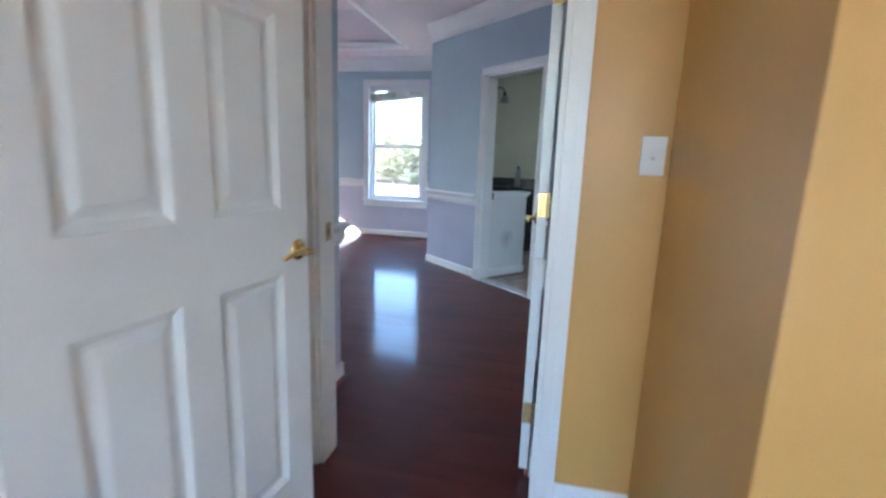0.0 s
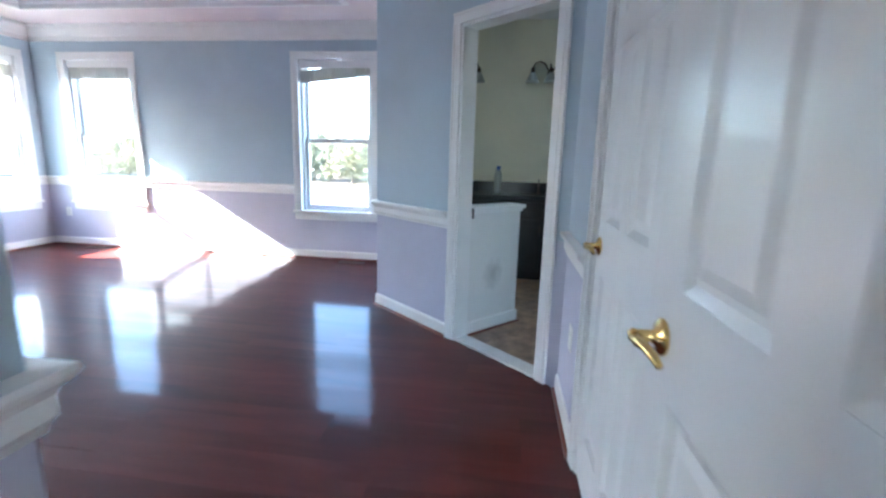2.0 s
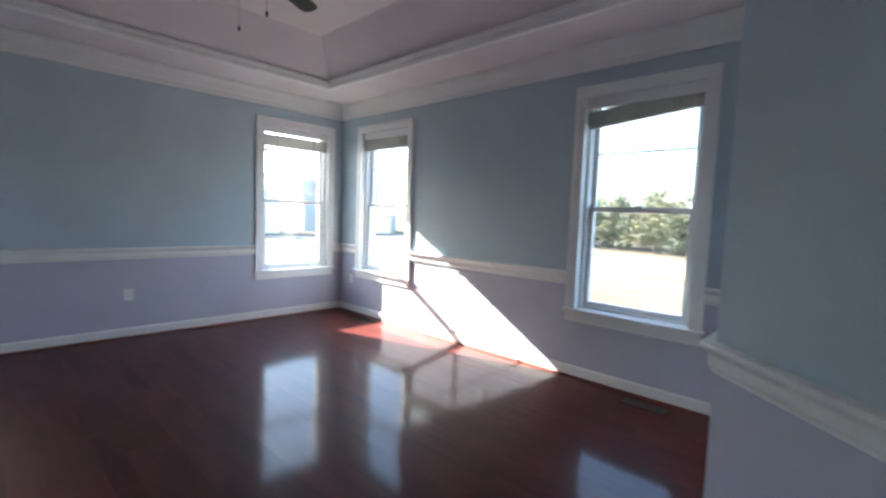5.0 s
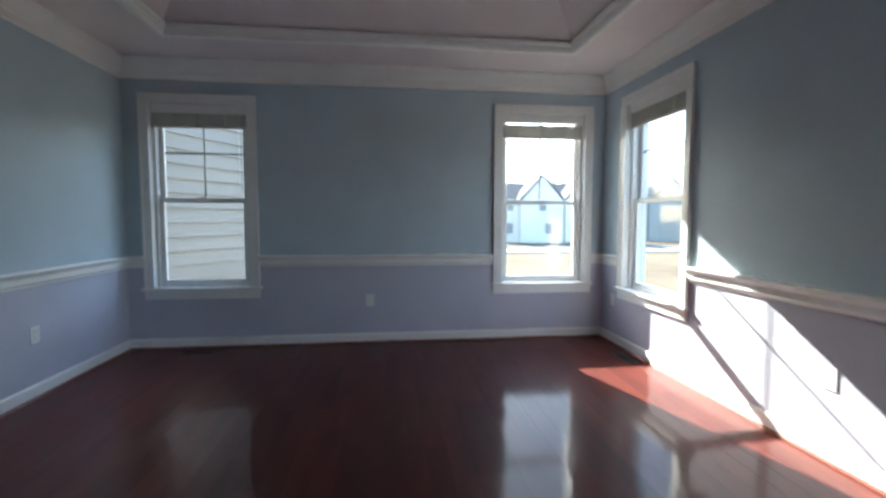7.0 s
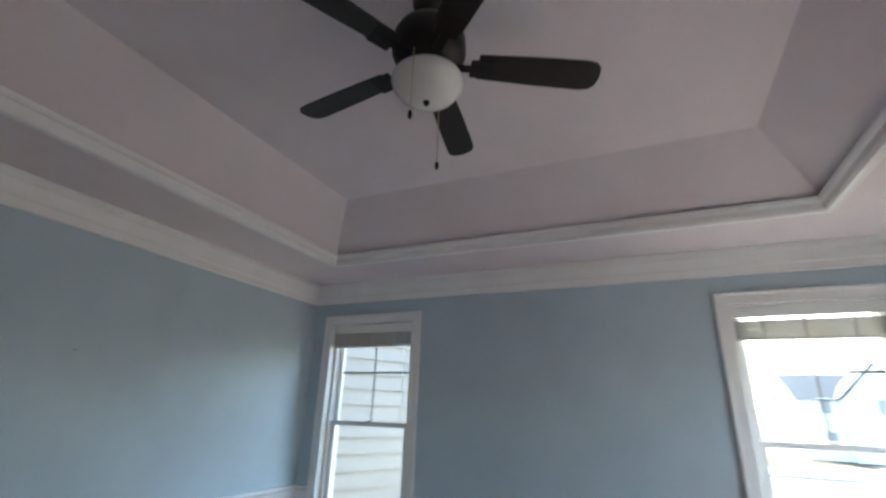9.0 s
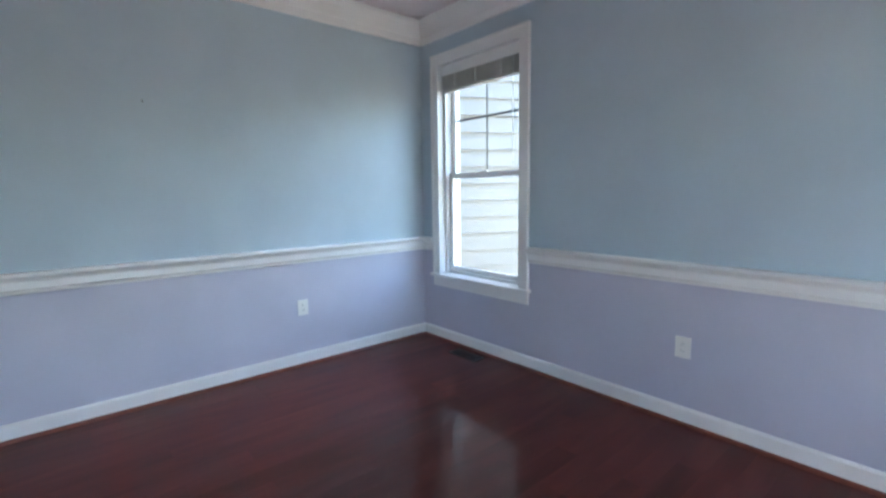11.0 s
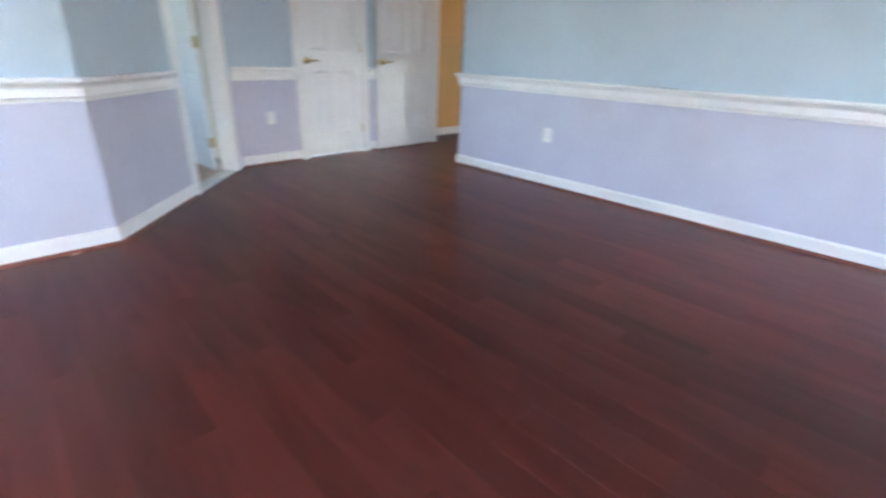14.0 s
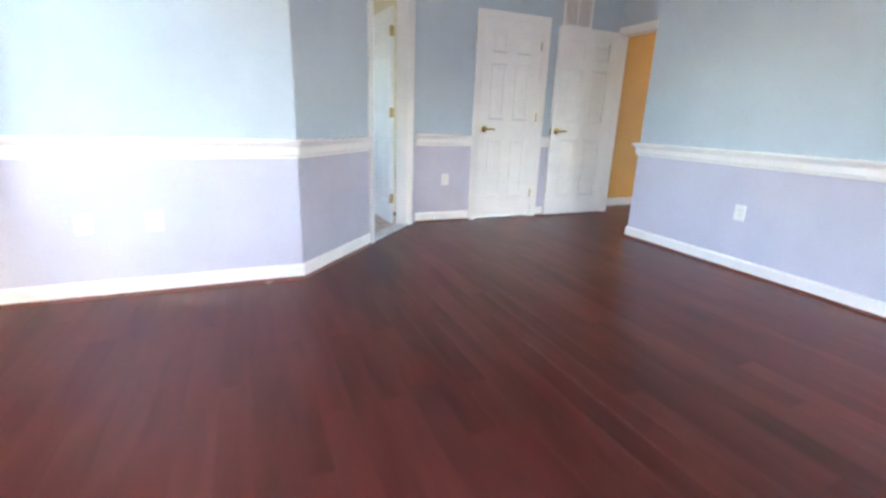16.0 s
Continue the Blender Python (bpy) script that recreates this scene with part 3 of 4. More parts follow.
# ---- doors ----
def casing(index, x, y, rz, s0, s1, top, name="door_casing", label="white moulded door casing", wide=0.068):
    """Casing on one face of a wall: local x along it, local y out of it; s0, s1: the opening."""
    root = empty("%s_%d" % (name, index), pose(x, y, 0, 0, 0, rz), label, "door casing", kind="structure")
    for a, b, e in ((s0 - wide, s0, s0 - wide), (s1, s1 + wide, s1 + wide - 0.016)):
        bm = box(a, b, 0.0, 0.016, 0.001, top, 0.003)
        add_box(bm, e, e + 0.016, 0.014, 0.022, 0.001, top, 0.002)
        add_box(bm, a + wide * 0.42, a + wide * 0.58, 0.0155, 0.019, 0.001, top, 0.0015)
        part("side_casing", bm, TRIM, root)
    bm = box(s0 - wide, s1 + wide, 0.0, 0.0165, top + 0.0005, top + wide, 0.003)
    add_box(bm, s0 - wide, s1 + wide, 0.0145, 0.0225, top + wide - 0.016, top + wide, 0.002)
    part("head_casing", bm, TRIM, root)
    return root


def jamb(index, x, y, rz, s0, s1, top, thick):
    root = empty("door_jamb_%d" % index, pose(x, y, 0, 0, 0, rz), "white painted door jamb", "door jamb", kind="structure")
    part("side_jamb", box(s0 - 0.001, s0 + 0.018, -thick - 0.002, 0.002, 0.001, top), TRIM, root)
    part("side_jamb", box(s1 - 0.018, s1 + 0.001, -thick - 0.002, 0.002, 0.001, top), TRIM, root)
    part("head_jamb", box(s0 + 0.018, s1 - 0.018, -thick - 0.002, 0.002, top - 0.018, top + 0.001), TRIM, root)
    return root


def lever(parent, x, z, side, way):
    """A brass lever on one face: side +1 or -1 along local y, way: the side to which the handle points."""
    m = Matrix.Translation((x, side * 0.0175, z)) @ Matrix.Rotation(-side * math.pi / 2, 4, "X")
    handle = part("lever_handle", turned([(0, 0), (0.032, 0.0), (0.033, 0.004), (0.028, 0.009), (0.014, 0.013), (0.011, 0.02), (0.011, 0.044), (0.013, 0.05), (0.009, 0.056), (0, 0.057)], 24),
                  BRASS, parent, "polished brass lever handle", m, True)
    pts = [(0, 0, 0.046), (way * 0.03, 0, 0.050), (way * 0.06, -side * 0.004, 0.048), (way * 0.09, -side * 0.001, 0.044), (way * 0.112, side * 0.006, 0.042)]
    part("lever", tube(pts, [0.0105, 0.0095, 0.0085, 0.008, 0.006], 10), BRASS, handle, smooth=True)


def door_leaf(name, m, width, height, label, lever_side=1, lever_x=None, hinges=None, paint=DOOR_PAINT, lift=0.0, lever_z=None):
    """A six-panel leaf: local x from the hinge, local y through its thickness (0 in the middle)."""
    root = empty(name, m, label, "door")
    t = 0.0175
    st, mid = 0.112 * width / 0.76, 0.1 * width / 0.76
    xs = [0.0, st, (width - mid) / 2, (width + mid) / 2, width - st, width]
    zs = [0.0, 0.21, 0.85 + lift, 1.04 + lift, 1.60, 1.70, 1.90, height]
    bm = bmesh.new()
    holes = [(i, j) for i in (1, 3) for j in (1, 3, 5)]
    for y in (-t, t):
        for i in range(5):
            for j in range(7):
                if (i, j) not in holes:
                    bm.faces.new([bm.verts.new(p) for p in ((xs[i], y, zs[j]), (xs[i + 1], y, zs[j]), (xs[i + 1], y, zs[j + 1]), (xs[i], y, zs[j + 1]))])
    rim = [(0, 0), (width, 0), (width, height), (0, height)]
    loops = [(rim, 1)] + [([(xs[i], zs[j]), (xs[i + 1], zs[j]), (xs[i + 1], zs[j + 1]), (xs[i], zs[j + 1])], 0) for i, j in holes]
    for loop, _ in loops:
        for a, b in zip(loop, loop[1:] + loop[:1]):
            bm.faces.new([bm.verts.new(p) for p in ((a[0], -t, a[1]), (b[0], -t, b[1]), (b[0], t, b[1]), (a[0], t, a[1]))])
    bmesh.ops.remove_doubles(bm, verts=bm.verts, dist=1e-5)
    part("leaf", bm, paint, root)
    for i, j in holes:
        bm = bmesh.new()
        for side in (-1, 1):
            rings = []
            for inset, depth in ((0.0, 0.001), (0.006, 0.004), (0.018, 0.0105), (0.030, 0.0105), (0.052, 0.004)):
                y = side * (t - depth)
                a, b, c, d = xs[i] + inset + 0.0005, xs[i + 1] - inset - 0.0005, zs[j] + inset + 0.0005, zs[j + 1] - inset - 0.0005
                rings.append([bm.verts.new(p) for p in ((a, y, c), (b, y, c), (b, y, d), (a, y, d))])
            for r, q in zip(rings, rings[1:]):
                for k in range(4):
                    bm.faces.new((r[k], r[(k + 1) % 4], q[(k + 1) % 4], q[k]))
            bm.faces.new(rings[-1])
        part("panel", bm, paint, root)
    if lever_x is None:
        lever_x = width - 0.065
    lz = 0.945 + lift if lever_z is None else lever_z
    lever(root, lever_x, lz, 1, -lever_side)
    lever(root, lever_x, lz, -1, -lever_side)
    part("latch_plate", box(width - 0.0005, width + 0.0015, -0.012, 0.012, 0.905, 0.965), OLD_BRASS, root)
    for z in (0.25, 1.08, 1.80):
        hg = part("hinge", tube([(-0.004, hinges * (t + 0.004), z - 0.045), (-0.004, hinges * (t + 0.004), z + 0.045)], 0.0065, 10), OLD_BRASS, root, "dull brass hinge")
        part("hinge_plate", box(-0.0022, -0.0002, -0.0165, 0.0165, z - 0.044, z + 0.044), OLD_BRASS, hg)
    return root


casing(1, 0, DOOR_Y, 0, DOOR_X0, DOOR_X1, 2.035, wide=0.064)
casing(2, 0, HALL_Y, 180, -DOOR_X1, -DOOR_X0, 2.035)
jamb(1, 0, DOOR_Y, 0, DOOR_X0, DOOR_X1, 2.035, DOOR_Y - HALL_Y)
casing(3, E2, 0, 90, 4.41, 5.135, 2.035)
jamb(2, E2, 0, 90, 4.41, 5.135, 2.035, 0.12)
DZ = math.degrees(math.atan2(DIAG.y, DIAG.x))
casing(4, DIAG_A.x, DIAG_A.y, DZ, BATH_D0, BATH_D1, BATH_TOP)
jamb(3, DIAG_A.x, DIAG_A.y, DZ, BATH_D0, BATH_D1, BATH_TOP, 0.12)

strike = empty("strike_plate", pose(DOOR_X0 + 0.018, DOOR_Y - 0.05, 0.96), "small brass strike plate let into the white door jamb", "strike plate")
part("plate", box(0.0, 0.002, -0.017, 0.024, -0.035, 0.035), OLD_BRASS, strike)
part("latch_hole", box(0.002, 0.0026, -0.007, 0.007, -0.014, 0.014), SLOT, strike)

# entry leaf, folded back into the room; hinge side up to the jamb
door_leaf("entry_door", pose(-0.012, DOOR_Y + 0.045, 0.018, 0, 0, 90.7), 0.815, 2.02, "white six-panel entry door standing wide open", 1, hinges=-1)
door_leaf("closet_door", pose(E2 + 0.019, 4.432, 0.018, 0, 0, 90), 0.682, 2.0, "closed white six-panel closet door with a brass lever", 1, hinges=1, lever_x=0.63)
hb = DIAG_A + DIAG * (BATH_D0 + 0.02) + Vector((DIAG.y, -DIAG.x)) * 0.13
door_leaf("bathroom_door", pose(hb.x + 0.02, hb.y + 0.03, 0.012, 0, 0, 4), 0.70, 2.0, "white six-panel bathroom door swung into the bathroom", 1, hinges=1)
door_leaf("hall_door", pose(-0.852, 2.222, 0.012, 0, 0, 82), 0.805, 2.02, "white six-panel door folded back along the orange hall wall", 1, hinges=1, lift=0.04, lever_z=0.952, lever_x=0.755)
slab("threshold", [diag_at(BATH_D0 + 0.018), diag_at(BATH_D1 - 0.018), tuple(Vector(diag_at(BATH_D1 - 0.018)) + Vector((DIAG.y, -DIAG.x)) * 0.115), tuple(Vector(diag_at(BATH_D0 + 0.018)) + Vector((DIAG.y, -DIAG.x)) * 0.115)],
     -0.004, 0.014, MARBLE, "pale marble threshold of the bathroom doorway", "threshold")


# ---- fittings of the bedroom ----
def plate(name, x, y, z, rz, label, kind_of, group=""):
    """A wall plate: local y out of the wall."""
    root = empty(name, pose(x, y, z, 0, 0, rz), label, kind_of, group)
    w = {"outlet": 0.041, "switch": 0.036, "double": 0.058, "blank": 0.036}[name.split("_")[0] if name.split("_")[0] in ("double", "blank") else kind_of]
    part("cover_plate", box(-w, w, 0.0, 0.006, -0.059, 0.059, 0.0025), PLASTIC, root)
    if kind_of == "outlet" and not name.startswith("blank"):
        for dz in (-0.02, 0.02):
            face = part("socket", box(-0.017, 0.017, 0.0062, 0.008, dz - 0.0145, dz + 0.0145, 0.001), PLASTIC, root)
            for dx in (-0.0065, 0.0065):
                part("slot", box(dx - 0.0012, dx + 0.0012, 0.0081, 0.0085, dz - 0.004, dz + 0.006), SLOT, face)
    elif kind_of == "switch":
        for dx in ((-0.023, 0.023) if name.startswith("double") else (0.0,)):
            part("toggle", box(dx - 0.005, dx + 0.005, 0.0062, 0.016, -0.004, 0.012, 0.0015), PLASTIC, root)
            # slot face borrows the blind's grey-beige to tone in the toggle's shadow
            part("shaded_toggle_slot", box(dx - 0.006, dx + 0.006, 0.0061, 0.0068, -0.013, 0.013), BLIND, root)
    for dz in ((0.0,) if kind_of == "outlet" else (-0.03, 0.03)):
        part("screw", box(-0.0025, 0.0025, 0.0061, 0.0072, dz - 0.0025, dz + 0.0025), PLASTIC, root)
    return root


OUT = "white duplex outlet plate on the lilac wall"
plate("outlet", -5.116, S, 0.445, 0, OUT, "outlet", "wall outlets")
plate("outlet", -2.14, S, 0.445, 0, OUT, "outlet", "wall outlets")
plate("outlet", W, 6.255, 0.433, -90, OUT, "outlet", "wall outlets")
plate("outlet", E2, 5.49, 0.441, 90, OUT, "outlet", "wall outlets")
plate("blank_outlet", E1, 8.244, 0.434, 90, "plain white blank plate on the lilac wall", "outlet", "wall outlets")
plate("outlet", E1, 7.91, 0.434, 90, OUT, "outlet", "wall outlets")
plate("outlet", -6.03, N, 0.44, 180, OUT, "outlet", "wall outlets")
plate("outlet", -3.72, N, 0.44, 180, OUT, "outlet", "wall outlets")
plate("double_switch", ENTRY_X, 3.72, 1.25, -90, "white double light switch above the chair rail", "switch")
plate("hall_switch", 0.308, HALL_Y, 1.28, 180, "white light switch on the orange hall wall", "switch")


def floor_register(x, y, rz):
    root = empty("floor_register", pose(x, y, 0.0, 0, 0, rz), "dark brown metal floor register", "floor vent", "floor registers")
    bm = bmesh.new()
    for a in ((-0.15, 0.15, -0.06, -0.045), (-0.15, 0.15, 0.045, 0.06), (-0.15, -0.132, -0.045, 0.045), (0.132, 0.15, -0.045, 0.045)):
        add_box(bm, *a, 0.0, 0.006)
    part("frame", bm, VENT_BROWN, root)
    part("backing", box(-0.132, 0.132, -0.045, 0.045, 0.0, 0.001), SLOT, root)
    for k in range(15):
        x0 = -0.126 + k * 0.018
        part("slat", box(x0 - 0.0035, x0 + 0.0035, -0.045, 0.045, 0.0012, 0.005), VENT_BROWN, root)


floor_register(-6.15, 4.68, 90)
floor_register(-2.10, 8.545, 0)
floor_register(-5.5, 8.56, 0)


def return_grille(x, y, z, rz):
    root = empty("return_grille", pose(x, y, z, 0, 0, rz), "white slatted return air grille high on the wall", "air vent")
    bm = bmesh.new()
    for a in ((-0.19, 0.19, -0.2, -0.172), (-0.19, 0.19, 0.172, 0.2), (-0.19, -0.165, -0.172, 0.172), (0.165, 0.19, -0.172, 0.172), (-0.008, 0.008, -0.172, 0.172)):
        add_box(bm, a[0], a[1], 0.0, 0.012, a[2], a[3], 0.002)
    part("frame", bm, TRIM, root)
    part("backing", box(-0.165, 0.165, 0.0, 0.001, -0.172, 0.172), SLOT, root)
    for k in range(19):
        zc = -0.162 + k * 0.018
        for a, b in ((-0.165, -0.008), (0.008, 0.165)):
            part("slat", box(a, b, -0.004, 0.004, -0.0055, 0.0055), TRIM, root, m=pose(0, 0.006, zc, 45))


return_grille(E2, 4.0, 2.235, 90)

# small nail left in the long wall
tagged(part("nail", tube([(-4.2, S, 1.846), (-4.2, S + 0.012, 1.848)], 0.004, 8), SLOT), "small dark nail stuck in the painted wall", "nail")


# ---- ceiling fan ----
def ceiling_fan(x, y, top):
    fan = empty("ceiling_fan", pose(x, y, top), "black five-blade ceiling fan with an opal glass bowl light", "ceiling fan")
    part("canopy", turned([(0, 0), (0.072, 0), (0.075, -0.02), (0.068, -0.055), (0.035, -0.075), (0.018, -0.08), (0, -0.08)]), FAN_METAL, fan, smooth=True)
    part("downrod", tube([(0, 0, -0.075), (0, 0, -0.15)], 0.014, 16), FAN_METAL, fan, smooth=True)
    part("motor_housing", turned([(0, -0.13), (0.05, -0.135), (0.09, -0.15), (0.125, -0.175), (0.14, -0.21), (0.142, -0.27), (0.13, -0.30), (0.10, -0.32), (0.085, -0.335), (0.085, -0.36), (0.105, -0.372), (0.105, -0.385), (0, -0.385)], 40), FAN_METAL, fan, smooth=True)
    part("glass_bowl", turned([(0.118, -0.382), (0.131, -0.388), (0.135, -0.40), (0.128, -0.425), (0.105, -0.455), (0.065, -0.476), (0.02, -0.484), (0, -0.484)], 40), OPAL, fan, "white opal glass bowl", smooth=True)
    part("finial", turned([(0, -0.483), (0.012, -0.485), (0.012, -0.493), (0.006, -0.503), (0, -0.505)], 16), FAN_METAL, fan, smooth=True)
    for k in range(5):
        a = 190 + 72 * k
        bm = bmesh.new()
        add_box(bm, 0.09, 0.22, -0.018, 0.018, -0.328, -0.320, 0.003)
        add_box(bm, 0.16, 0.25, -0.045, 0.045, -0.326, -0.319, 0.003)
        iron = part("blade_iron", bm, FAN_METAL, fan, m=pose(0, 0, 0, 0, 0, a))
        outline = [(0.19, -0.052), (0.40, -0.062), (0.60, -0.066), (0.635, -0.060), (0.655, -0.042), (0.662, -0.015), (0.662, 0.015), (0.655, 0.042), (0.635, 0.060), (0.60, 0.066), (0.40, 0.062), (0.19, 0.052)]
        bm = bmesh.new()
        lo = [bm.verts.new((u, v, -0.003)) for u, v in outline]
        hi = [bm.verts.new((u, v, 0.003)) for u, v in outline]
        bm.faces.new(lo[::-1])
        bm.faces.new(hi)
        for i in range(len(lo)):
            j = (i + 1) % len(lo)
            bm.faces.new((lo[i], lo[j], hi[j], hi[i]))
        part("blade", bm, FAN_DARK, fan, m=pose(0, 0, -0.312, 0, 0, a) @ pose(0, 0, 0, -12))
    for cx, cy, drop in ((0.15, 0.02, -0.63), (-0.15, -0.02, -0.65)):
        chain = part("pull_chain", tube([(cx, cy, -0.37), (cx, cy, drop)], 0.0018, 6), OLD_BRASS, fan)
        part("pull_knob", turned([(0, drop), (0.006, drop - 0.004), (0.008, drop - 0.02), (0.005, drop - 0.032), (0, drop - 0.034)], 12), FAN_METAL, chain, m=pose(cx, cy, 0))
    return fan


ceiling_fan(-3.83, 6.41, TZ)

# ---- bathroom ----
BN = Vector((DIAG.y, -DIAG.x))


def half_wall():
    a = DIAG_A + DIAG * (BATH_D1 - 0.004) + BN * 0.125
    m = pose(a.x, a.y, 0, 0, 0, math.degrees(math.atan2(BN.y, BN.x)))
    root = empty("half_wall", m, "scuffed white half wall with a moulded cap beside the bathroom doorway", "half wall", kind="structure")
    part("body", box(0.0, 0.525, 0.0, 0.115, 0.0, 0.885), SCUFFED, root)
    part("cap", box(-0.01, 0.555, -0.03, 0.145, 0.905, 0.935, 0.006), TRIM, root)
    part("cap_moulding", box(-0.005, 0.54, -0.016, 0.131, 0.885, 0.905, 0.006), TRIM, root)
    part("base_moulding", box(0.0, 0.539, -0.014, 0.129, 0.002, 0.1, 0.004), TRIM, root)
    part("shoe_strip", box(0.0, 0.552, -0.028, 0.143, 0.0, 0.016, 0.004), SHOE_WOOD, root)
    part("strike_plate", box(-0.012, 0.004, -0.034, -0.030, 0.86, 0.93), BRONZE, root, "dark bronze catch")


half_wall()


def vanity():
    root = empty("bathroom_vanity", pose(-0.35, N, 0), "dark espresso double-door bathroom vanity cabinet", "vanity cabinet")
    part("body", box(-0.93, 0.93, -0.53, -0.004, 0.10, 0.87, 0.003), ESPRESSO, root)
    part("toe_kick", box(-0.92, 0.92, -0.46, -0.02, 0.0, 0.10), ESPRESSO, root)
    for k in range(4):
        x0 = -0.90 + k * 0.452
        door = part("cabinet_door", box(x0, x0 + 0.44, -0.549, -0.531, 0.13, 0.66, 0.004), ESPRESSO, root)
        part("door_panel", box(x0 + 0.06, x0 + 0.38, -0.5535, -0.5495, 0.19, 0.60, 0.003), ESPRESSO, door)
        hx = x0 + (0.40 if k % 2 == 0 else 0.04)
        part("handle", tube([(hx, -0.549, 0.52), (hx, -0.572, 0.525), (hx, -0.572, 0.60), (hx, -0.549, 0.605)], 0.005, 8), BRONZE, door)
        part("drawer_front", box(x0, x0 + 0.44, -0.549, -0.531, 0.68, 0.84, 0.004), ESPRESSO, root)
    top = empty("vanity_worktop", pose(-0.35, N, 0), "black stone worktop with a backsplash on the vanity", "worktop")
    part("slab", box(-0.95, 0.96, -0.565, -0.003, 0.872, 0.905, 0.005), COUNTER, top)
    part("backsplash", box(-0.95, 0.92, -0.024, -0.003, 0.906, 1.02, 0.003), COUNTER, top)
    tap = empty("faucet", pose(0.05, N - 0.10, 0.906) @ Matrix.Diagonal((0.8, 0.8, 0.8, 1.0)), "dark bronze bathroom faucet on the worktop", "faucet")
    part("base", turned([(0, 0), (0.03, 0), (0.03, 0.008), (0.018, 0.018), (0.015, 0.06), (0.018, 0.12), (0.01, 0.14), (0, 0.142)], 20), BRONZE, tap, smooth=True)
    part("spout", tube([(0, 0, 0.09), (0, -0.05, 0.125), (0, -0.10, 0.118), (0, -0.12, 0.095)], 0.011, 10), BRONZE, tap, smooth=True)
    part("lever", tube([(0, 0, 0.14), (0, 0.01, 0.17), (0.0, 0.015, 0.19)], 0.007, 8), BRONZE, tap, smooth=True)
    soap = empty("soap_bottle", pose(-0.40, N - 0.14, 0.906) @ Matrix.Diagonal((1.3, 1.3, 1.75, 1.0)), "clear bottle with a blue cap on the worktop", "bottle")
    part("bottle", turned([(0, 0), (0.03, 0), (0.032, 0.01), (0.032, 0.11), (0.024, 0.13), (0.012, 0.14), (0, 0.14)], 20), FROST, soap, smooth=True)
    part("cap", turned([(0, 0.14), (0.016, 0.14), (0.016, 0.165), (0, 0.166)], 16), material("blue_cap", (0.04, 0.10, 0.38), 0.4), soap, "blue plastic cap", smooth=True)


vanity()
plate("outlet", 0.47, N, 1.115, 180, "white outlet plate on the greige bathroom wall", "outlet")


def sconce(x, z):
    root = empty("vanity_light", pose(x, N, z), "dark bronze three-light vanity fixture with frosted shades", "wall lamp", "vanity lights")
    part("backplate", turned([(0, 0), (0.034, 0), (0.034, 0.010), (0.022, 0.022), (0, 0.024)], 24), BRONZE, root, m=pose(0, 0, -0.03, 90) @ Matrix.Diagonal((1.0, 1.7, 1.0, 1.0)), smooth=True)
    part("stem", tube([(0.01, -0.03, -0.085), (-0.012, -0.05, -0.05), (0.004, -0.055, 0.0), (0.0, -0.05, 0.05), (0.0, -0.05, 0.085)], [0.012, 0.013, 0.015, 0.010, 0.006], 10), BRONZE, root, smooth=True)
    for s in (-1, 0, 1):
        arm = [(0, -0.03, -0.02), (s * 0.025, -0.05, 0.015), (s * 0.065, -0.09, 0.075), (s * 0.115, -0.11, 0.095), (s * 0.165, -0.115, 0.075), (s * 0.188, -0.115, 0.03)]
        if s == 0:
            arm = [(0, -0.03, -0.02), (0, -0.06, 0.03), (0, -0.095, 0.055), (0, -0.115, 0.04), (0, -0.115, 0.03)]
        part("arm", tube(arm, 0.0085, 10), BRONZE, root, smooth=True)
        part("socket_cup", turned([(0, 0.035), (0.018, 0.03), (0.022, 0.0), (0.02, -0.02), (0, -0.02)], 18), BRONZE, root, m=pose(s * 0.188, -0.115, 0), smooth=True)
        part("shade", turned([(0.018, -0.015), (0.03, -0.03), (0.045, -0.06), (0.055, -0.09), (0.072, -0.115), (0.069, -0.115), (0.052, -0.09), (0.042, -0.06), (0.027, -0.03)], 24), FROST, root, "frosted bell glass shade", pose(s * 0.188, -0.115, 0), True)


sconce(0.10, 2.2)
sconce(-0.85, 2.2)


def bathtub():
    root = empty("bathtub", pose(0.68, N, 0), "white drop-in bathtub in a tan tiled deck", "bathtub")
    part("deck", box(0.0, 1.75, -0.95, -0.012, 0.0, 0.43), SUBFLOOR, root)
    part("rim", box(0.06, 1.78, -0.99, -0.012, 0.4475, 0.50, 0.012), TUB_WHITE, root)
    part("basin", box(0.2, 1.6, -0.86, -0.16, 0.5005, 0.515, 0.006), TUB_WHITE, root)
    for k in range(6):
        for j in range(2):
            part("tile", box(k * 0.29 + 0.004, k * 0.29 + 0.286, -0.96, -0.951, 0.02 + j * 0.21, 0.226 + j * 0.21, 0.002), TUB_TILE, root)
    for k in range(3):
        for j in range(2):
            part("tile", box(-0.01, -0.001, -0.94 + k * 0.31, -0.634 + k * 0.31, 0.02 + j * 0.21, 0.226 + j * 0.21, 0.002), TUB_TILE, root)
    for k in range(6):
        part("tile", box(k * 0.29 + 0.004, k * 0.29 + 0.286, -0.0115, -0.002, 0.505, 0.83, 0.002), TUB_TILE, root)


